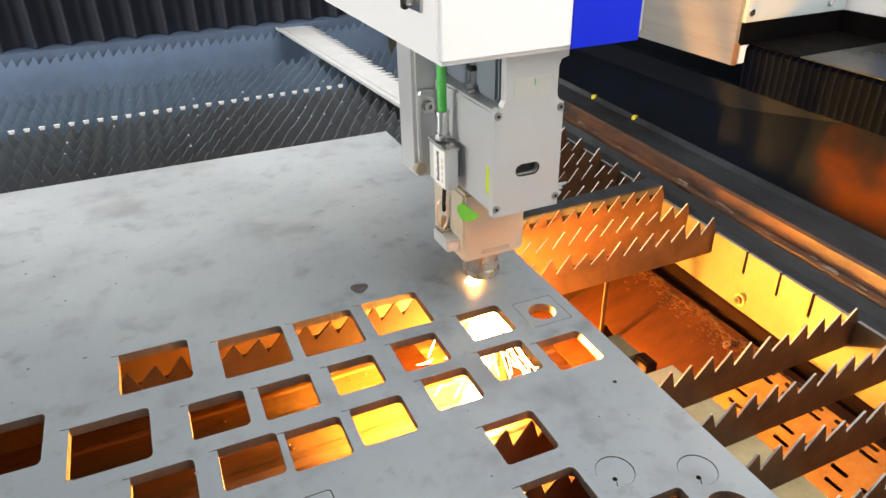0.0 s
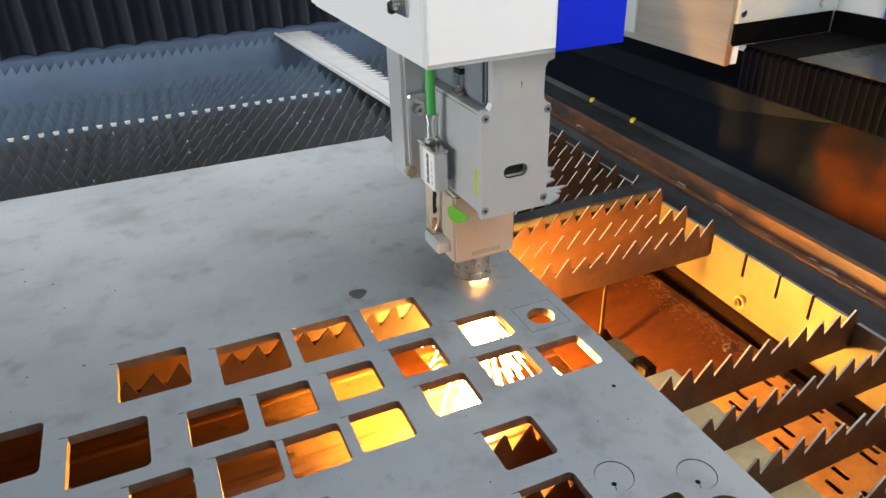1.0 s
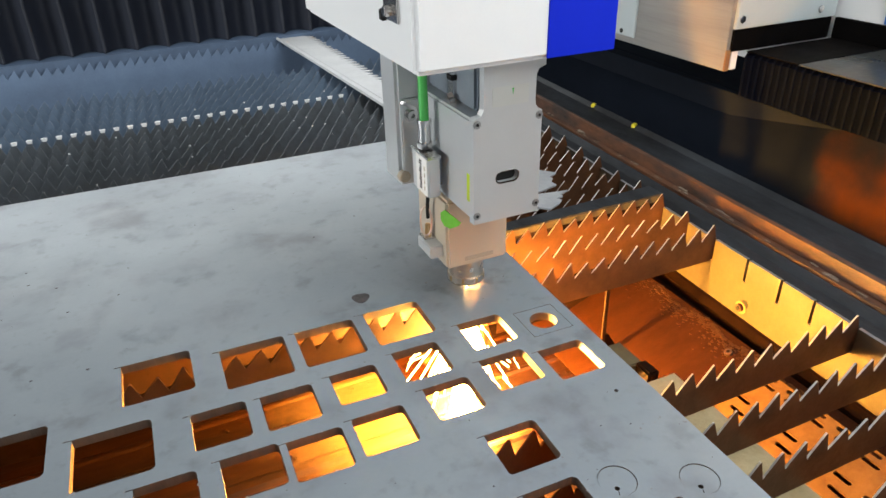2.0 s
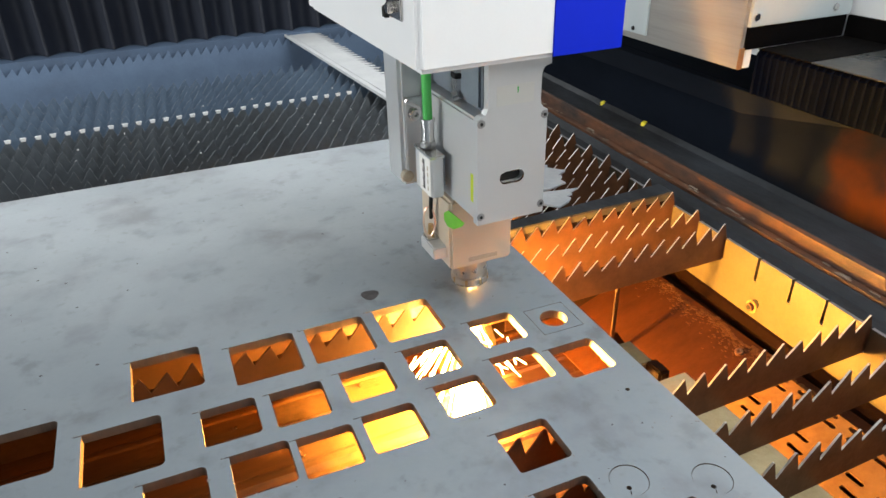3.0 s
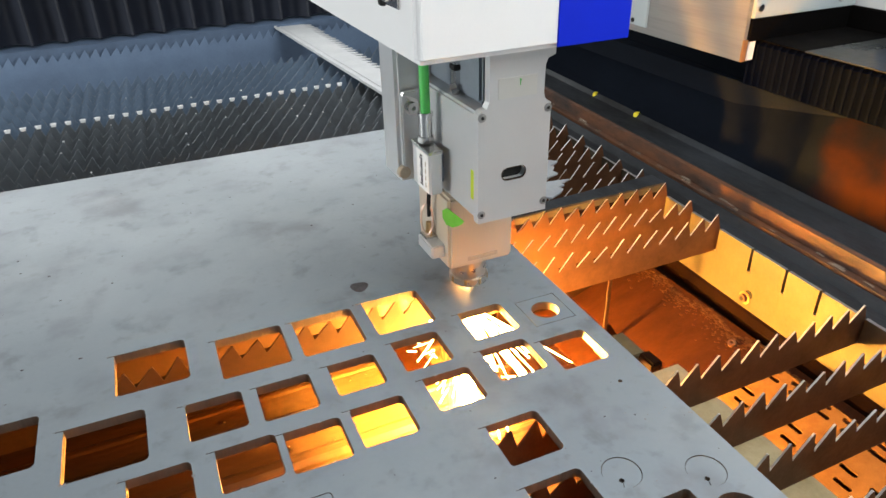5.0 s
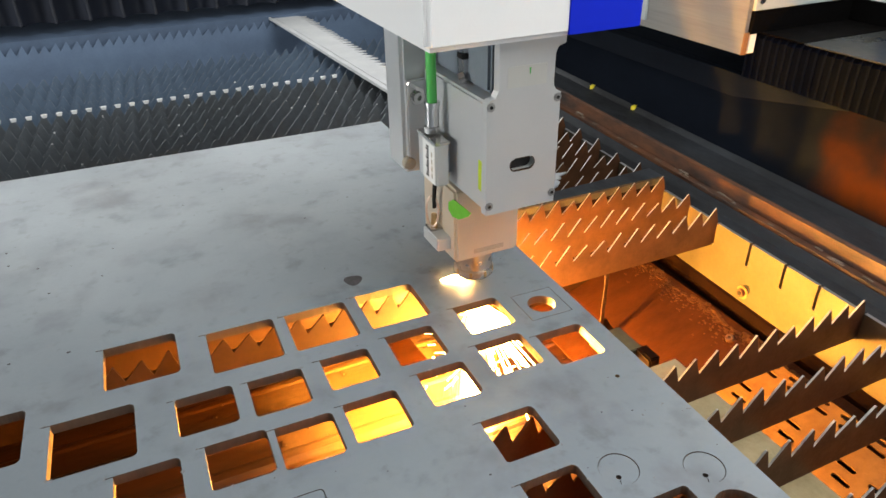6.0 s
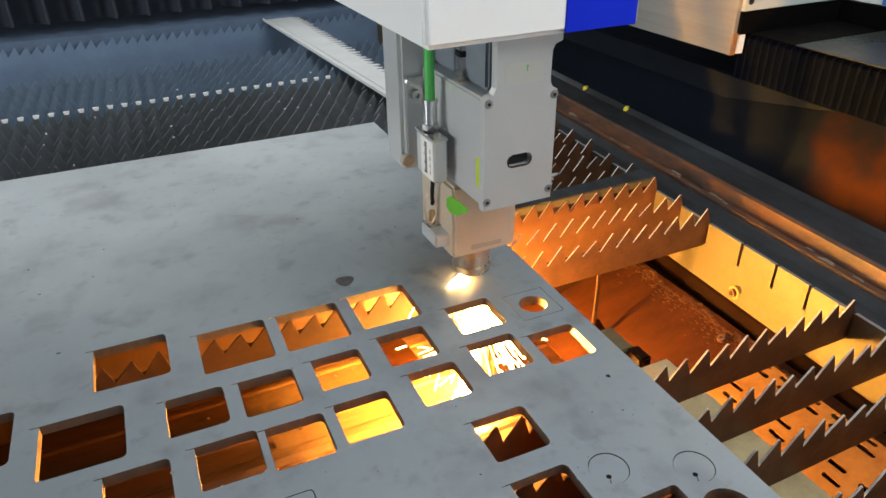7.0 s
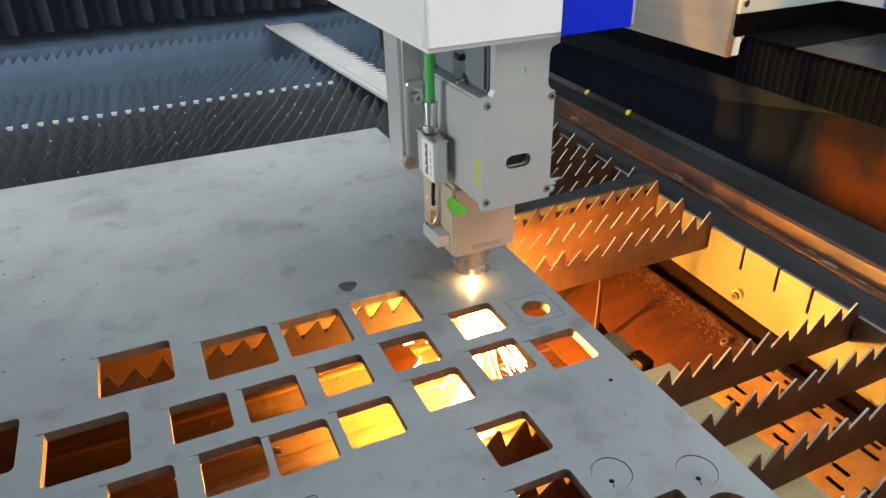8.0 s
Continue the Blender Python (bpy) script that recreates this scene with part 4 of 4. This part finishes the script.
def jet():
    """The molten jet blown through the cut, and the sparks that spray from the tray."""
    j = thing("spark_jet", "glowing orange jet of sparks below the nozzle", "sparks", m=pose(HX, HY, 0))
    def shell(rows, grow, lobes):
        bm = bmesh.new()
        prev = None
        for z, r in rows:
            row = []
            for i in range(24):
                a = 2 * math.pi * i / 24
                q = r * grow * (1 + 0.13 * math.sin(lobes * a + 40 * z) + 0.07 * math.sin((lobes + 3) * a - 25 * z))
                row.append(bm.verts.new((q * math.cos(a), q * math.sin(a), z)))
            if prev:
                for i in range(24):
                    bm.faces.new((prev[i], prev[(i + 1) % 24], row[(i + 1) % 24], row[i]))
            prev = row
        return bm

    stream = ((-0.0115, 0.002), (-0.02, 0.0036), (-0.030, 0.0046), (-0.044, 0.0057), (-0.070, 0.0077))
    upper = ((-0.070, 0.0077), (-0.085, 0.0085), (-0.105, 0.0088))
    lower = ((-0.105, 0.0088), (-0.125, 0.0088), (-0.16, 0.0092), (-0.195, 0.0098), (-0.2145, 0.0115))
    dome = ((-0.1990, 0.0080), (-0.2020, 0.0100), (-0.2055, 0.0120), (-0.2090, 0.0140), (-0.2125, 0.0150))
    part("stream", shell(stream, 1.0, 5), M_STREAM, j, "bright stream just under the cut")
    part("core", shell(upper, 1.0, 5), M_JET, j, "white-hot core of the jet")
    part("spray", shell(lower, 1.0, 5), M_SPRAY, j, "orange spray under the jet")
    part("splash", shell(dome, 1.0, 7), M_SPLASH, j, "white-hot splash where the jet meets the tray")
    # nested shells add the bloom that surrounds the jet
    for k, (grow, mat) in enumerate(VEILS):
        rows = [(min(z, -0.0112 - 0.001 * k), r) for z, r in stream + upper[1:]] + [(z + 0.001 * k, r * (1 if z > -0.2 else 0.9)) for z, r in lower[1:]]
        part("glow_halo", shell(rows, grow, 4 + k), mat, j, "thin added shell of glow round the jet", smooth=True)
    for grow, (_, mat) in zip((1.45, 2.0), VEILS):
        part("splash_halo", shell([(z + 0.004 * (grow - 1), r) for z, r in dome], grow, 6), mat, j, "thin added shell of glow round the splash", smooth=True)
    part("flame", cyl(0.0016, 0.0010, -0.002, 0.0036, None, 12), M_FLAME, j)

    def tongue(length, r, lift, seed):
        """A flame lying along local x: narrow at its root, fullest at a third, ragged at its tip."""
        rnd = random.Random(seed)
        bm = bmesh.new()
        for n in range(5):
            turn, size = rnd.uniform(-9, 9), rnd.uniform(0.6, 1.0)
            pts = []
            for i in range(7):
                f = i / 6
                q = Vector((length * size * f, 0.003 * math.sin(5 * f + n) * f, lift * f * (1 - f) * rnd.uniform(0.6, 1.4)))
                pts.append((q, r * (0.35 + 1.9 * f * (1 - f)) * (1 - 0.65 * f) * rnd.uniform(0.8, 1.1)))
            prev = None
            for q, rr in pts:
                row = [bm.verts.new(pose(0, 0, 0, 0, 0, turn) @ (q + Vector((0, rr * math.cos(a), rr * 0.7 * math.sin(a))))) for a in (2 * math.pi * c / 8 for c in range(8))]
                if prev:
                    for c in range(8):
                        bm.faces.new((prev[c], prev[(c + 1) % 8], row[(c + 1) % 8], row[c]))
                prev = row
        return bm

    lick = part("surface_flame", tongue(0.020, 0.0021, 0.004, 4), M_FLAME, j, "small flame licking over the sheet", smooth=True)
    flare = part("flare", tongue(0.042, 0.0036, 0.007, 9), M_FLARE, j, "long white-hot flame blown out under the nozzle", smooth=True)
    # plume of sparks that swings round under the cut
    rnd = random.Random(17)
    bm = bmesh.new()
    for i in range(34):
        yaw, steep, far = rnd.gauss(0, 38), rnd.gauss(58, 14), rnd.uniform(0.075, 0.165)
        start = rnd.uniform(0.0, 0.55) ** 2
        pts = []
        for f in (0.0, 0.34, 0.67, 1.0):
            d = far * (start + (1 - start) * f)
            pts.append((d * math.cos(radians(steep)) * math.cos(radians(yaw)), d * math.cos(radians(steep)) * math.sin(radians(yaw)), -0.026 - d * math.sin(radians(steep)) - 0.10 * d * d))
        tube(pts, rnd.uniform(0.0003, 0.0008), 5, bm)
    plume = part("plume", bm, M_TRAIL, j, "dense plume of sparks under the cut")
    plume["kind"] = "stuff"
    sprays = []
    for n in range(3):
        rnd = random.Random(50 + n)
        bm = bmesh.new()
        for i in range(17):
            a = rnd.uniform(0, 2 * math.pi)
            d0 = rnd.uniform(0.018, 0.075)
            d1 = d0 + rnd.uniform(0.008, 0.024)
            z0 = rnd.uniform(-0.15, -0.05)
            z1 = z0 - rnd.uniform(0.0, 0.03)
            tube([((d0 + (d1 - d0) * f) * math.cos(a), (d0 + (d1 - d0) * f) * math.sin(a), z0 + (z1 - z0) * f) for f in (0, 0.5, 1)], rnd.uniform(0.0003, 0.0008), 5, bm)
        ob = part("spark_spray", bm, M_STREAK, j, "short bright dashes of flying sparks")
        ob["kind"] = "stuff"
        sprays.append(ob)
    return j, lick, flare, plume, sprays


def gantry():
    g = thing("gantry_carriage", "brushed steel gantry end with white plates and bolts", "gantry")
    panel = part("side_panel", box(0.86, 0.868, 0.81, 1.9, 0.158, 0.62, 0.0008), M_BRUSHED, g, "brushed stainless side panel")
    strip = part("cover_strip", box(0.8555, 0.8600, 1.030, 1.40, 0.170, 0.62, 0.0008), M_OFFWHITE, panel, "white cover strip")
    for z in (0.178, 0.30):
        part("screw", cyl(0.0042, 0.0042, 0, 0.002, pose(0.8555, 1.066, z, 0, -90, 0), 14, 0.0005), M_INK, strip)
    part("edge_strip", box(0.8592, 0.8690, 0.8075, 0.8098, 0.158, 0.191, 0.0004), M_EDGE, g, "brown scorched edge strip")
    part("lower_tab", box(0.8715, 0.885, 0.808, 0.818, 0.159, 0.189, 0.0008), M_WHITE, g)
    end = part("end_plate", box(0.868, 1.085, 0.805, 0.815, 0.2225, 0.62, 0.001), M_OFFWHITE, g, "white end plate with bolts")
    for x in (0.8775, 1.046):
        part("bolt", cyl(0.0062, 0.0062, 0, 0.003, pose(x, 0.805, 0.2375, 90, 0, 0), 6, 0.0006), M_CHROME, end)
    part("flange", box(0.8685, 1.08, 0.806, 0.816, 0.188, 0.2220, 0.001), M_BLACK, g, "black rubber flange")
    return g


def bellows():
    b = thing("rail_bellows", "dark pleated dust bellows over the side rail", "bellows")
    pleat = None
    for i in range(58):
        y = 0.804 - i * 0.0135
        bm = prism([(0.8908, 0.118), (0.8908, 0.181), (0.896, 0.1865), (1.088, 0.1865), (1.088, 0.118)], y - 0.0040, y)
        # front of each pleat gets the lighter cloth, painting its catch of light
        for f in bm.faces:
            f.material_index = 1
        prism([(0.8918, 0.118), (0.8918, 0.180), (0.897, 0.1852), (1.088, 0.1852), (1.088, 0.118)], y - 0.0135, y - 0.0040, "xz", bm)
        if pleat is None:
            pleat = part("pleat", bm, M_BELLOWS, b)
            pleat.data.materials.append(M_FOLD_LIT)
        else:
            bm.free()
            ob = new("pleat", pleat.data)
            ob.parent = b
            ob.location.y = -i * 0.0135
    part("top_cover", box(0.8920, 1.0880, 0.02, 0.705, 0.1868, 0.1888, 0.0006), M_COVER, b, "smooth dark cover sheet over the bellows")
    part("cloth_cover", box(0.8920, 1.0880, 0.7055, 0.8045, 0.1868, 0.1890, 0.0008), M_BLACK, b, "black cloth cover beside the gantry")
    part("holder_rail", box(1.078, 1.0860, 0.02, 0.8045, 0.1892, 0.2222, 0.001), M_BLACK, b, "black holder rail")
    bed_rail = part("rail_base", box(0.8935, 1.09, -0.6, 1.9, 0.08, 0.1175, 0.001), M_RAIL)
    tagged(bed_rail, "dark steel base under the rail bellows", "rail", kind="structure")
    w = part("enclosure_wall", box(1.09, 1.12, -1.5, 2.6, -0.9, 0.9), M_WHITE)
    tagged(w, "white painted side wall of the machine enclosure", "wall", kind="structure")
    blue = part("wall_panel", box(1.0865, 1.0895, 0.30, 0.725, 0.2225, 0.60, 0.0008), M_BLUE_PALE)
    tagged(blue, "mid-blue painted panel on the enclosure wall", "panel", kind="structure")
    part("yellow_strip", box(1.0850, 1.0864, 0.30, 0.728, 0.251, 0.262, 0.0003), M_YELLOW, blue, "yellow stripe on the blue panel")


def curtain():
    c = thing("curtain", "black ribbed bellows curtain across the bed's far end", "curtain")
    n = 14
    step = 0.0875
    for j in range(28):
        bm = bmesh.new()
        rows = []
        x0 = -1.455 + j * step
        for i in range(n + 1):
            f = i / n
            y = 2.262 + 0.046 * math.sin(math.pi * f)
            rows.append([bm.verts.new((x0 + f * step, y + 0.0025 * k, 0.002 + z)) for k, z in ((0, 0), (0, 1.3), (1, 1.3), (1, 0))])
        for a, d in zip(rows, rows[1:]):
            for k in range(4):
                bm.faces.new((a[k], a[(k + 1) % 4], d[(k + 1) % 4], d[k]))
        part("fold", bm, M_CURTAIN, c, smooth=True)
        part("rib", box(x0 - 0.0045, x0 + 0.0045, 2.2595, 2.268, 0.001, 1.3, 0.0035, 3), M_RIB, c)
    return c


def loose_slat():
    """An unused slat lying on its side over the others, teeth outwards."""
    ob = thing("loose_slat", "bright unused saw-toothed slat lying flat across the bed", "slat", m=pose(0.438, 2.262, -0.0085, 0, 0, -86.15))
    line = [(u, v * (1.14 - 0.46 * u / 1.42)) for u, v in teeth(0.0, 1.32, 0.030, 0.0, 5, 0.25, 0.104)]
    me = saw_plate("blade", M_SLAT_NEW, M_SLAT_NEW, line, 0.0, 0.003)
    blade = new("blade", me)
    blade.parent = ob
    blade.matrix_basis = pose(0, 0, 0, -90, 0, 0)
    part("lip", box(0.0, 1.30, -0.002, 0.004, -0.0015, 0.006, 0.0008), M_SLAT_NEW, ob)
    back = ob.matrix_basis.inverted()
    for pts in (((0.556, 0.974), (0.586, 0.971), (0.609, 0.950), (0.601, 0.945), (0.624, 0.917), (0.603, 0.906), (0.606, 0.899), (0.595, 0.888), (0.597, 0.874), (0.558, 0.863), (0.532, 0.870), (0.528, 0.969)),
                ((0.530, 0.863), (0.563, 0.853), (0.601, 0.847), (0.580, 0.838), (0.582, 0.832), (0.568, 0.828), (0.572, 0.820), (0.562, 0.811), (0.539, 0.800), (0.517, 0.822))):
        bm = prism(pts, -0.0105, -0.0075, "xy")
        bm.transform(back)
        part("torn_end", bm, M_TORN_SHADED, ob, "jagged torn end of the slat")
    part("crease", box(0.0, 1.30, 0.016, 0.0185, 0.0012, 0.0032, 0.0006), M_SLAT_NEW, ob)


def clips():
    for x, y in ((0.885, 1.176), (0.877, 1.030)):
        c = thing("clip", "small yellow plastic clip on the sooty ledge", "clip", "yellow clips", m=pose(x, y, -0.0045, 0, 0, 25))
        part("clip_body", box(-0.006, 0.006, -0.005, 0.005, 0, 0.009, 0.0015), M_YELLOW, c)
        part("clip_tongue", box(-0.003, 0.003, -0.009, -0.004, 0.001, 0.005, 0.001), M_YELLOW, c)


hall()
HEAD = head()
JET, LICK, FLARE, PLUME, SPRAYS = jet()
GANTRY = gantry()
bellows()
CURTAIN = curtain()
loose_slat()
clips()
sheet()
bed()
slats()
tip_glints()


def motions():
    """The head runs once round a small circle and the gantry follows it along the bed; flames and sparks swing round the jet; the curtain lifts a little."""
    rows_h, rows_g = [], []
    for i in range(33):
        t = i * 0.25
        a = radians(-1.5 + 45.8 * t)
        dx, dy = 0.0121 + 0.0145 * math.cos(a), -0.0091 + 0.0145 * math.sin(a)
        rows_h.append((t, pose(HX + dx, HY + dy, 0)))
        rows_g.append((t, pose(0, dy, 0)))
    walk(HEAD, rows_h)
    walk(JET, rows_h)
    walk(GANTRY, rows_g)
    lick = ((0, 170), (0.2, 176), (0.5, 246), (0.8, 300), (1.2, 322), (1.6, 335), (2.2, 352), (2.8, 378), (3.4, 415), (4.0, 432), (4.7, 452), (5.3, 495), (5.8, 520), (6.5, 528), (7.0, 560), (7.4, 596), (8.0, 606))
    walk(LICK, [(t, pose(0, 0, 0.0026, 0, -4, a)) for t, a in lick])
    # yaw, and how far the flare dips down the cut
    flare = ((0, 175, 20), (0.2, 185, 70), (0.4, 230, 60), (0.6, 250, 25), (0.8, 280, 70), (1.2, 320, 86), (2.0, 340, 88), (2.8, 380, 88), (3.6, 430, 88), (4.5, 470, 88), (5.2, 500, 80), (5.5, 515, 40), (5.8, 520, 5), (6.2, 522, 4), (6.6, 528, 5), (7.0, 560, 3), (7.3, 595, 1), (8.0, 606, -2))
    walk(FLARE, [(t, pose(0, 0, 0.0042, 0, d, a)) for t, a, d in flare])
    plume = ((0, 10), (0.2, 0), (0.4, -25), (0.6, 0), (0.9, -60), (1.5, -110), (2.2, -135), (3.0, -150), (4.0, -150), (4.5, -115), (4.7, -80), (5.2, -40), (5.8, -5), (6.5, 0), (7.0, 8), (7.5, -6), (8.0, 0))
    walk(PLUME, [(t, pose(0, 0, 0, 0, 0, a)) for t, a in plume])
    for n, ob in enumerate(SPRAYS):
        rnd = random.Random(80 + n)
        walk(ob, [(i * 0.1, pose(0, 0, rnd.uniform(-0.02, 0.02), rnd.uniform(-6, 6), rnd.uniform(-6, 6), 120 * n + rnd.uniform(-35, 35))) for i in range(81)])
    walk(CURTAIN, [(0, pose(0, 0, 0)), (4.7, pose(0, 0, 0)), (5.8, pose(0, 0.0, 0.030)), (8, pose(0, 0.0, 0.030))])


motions()
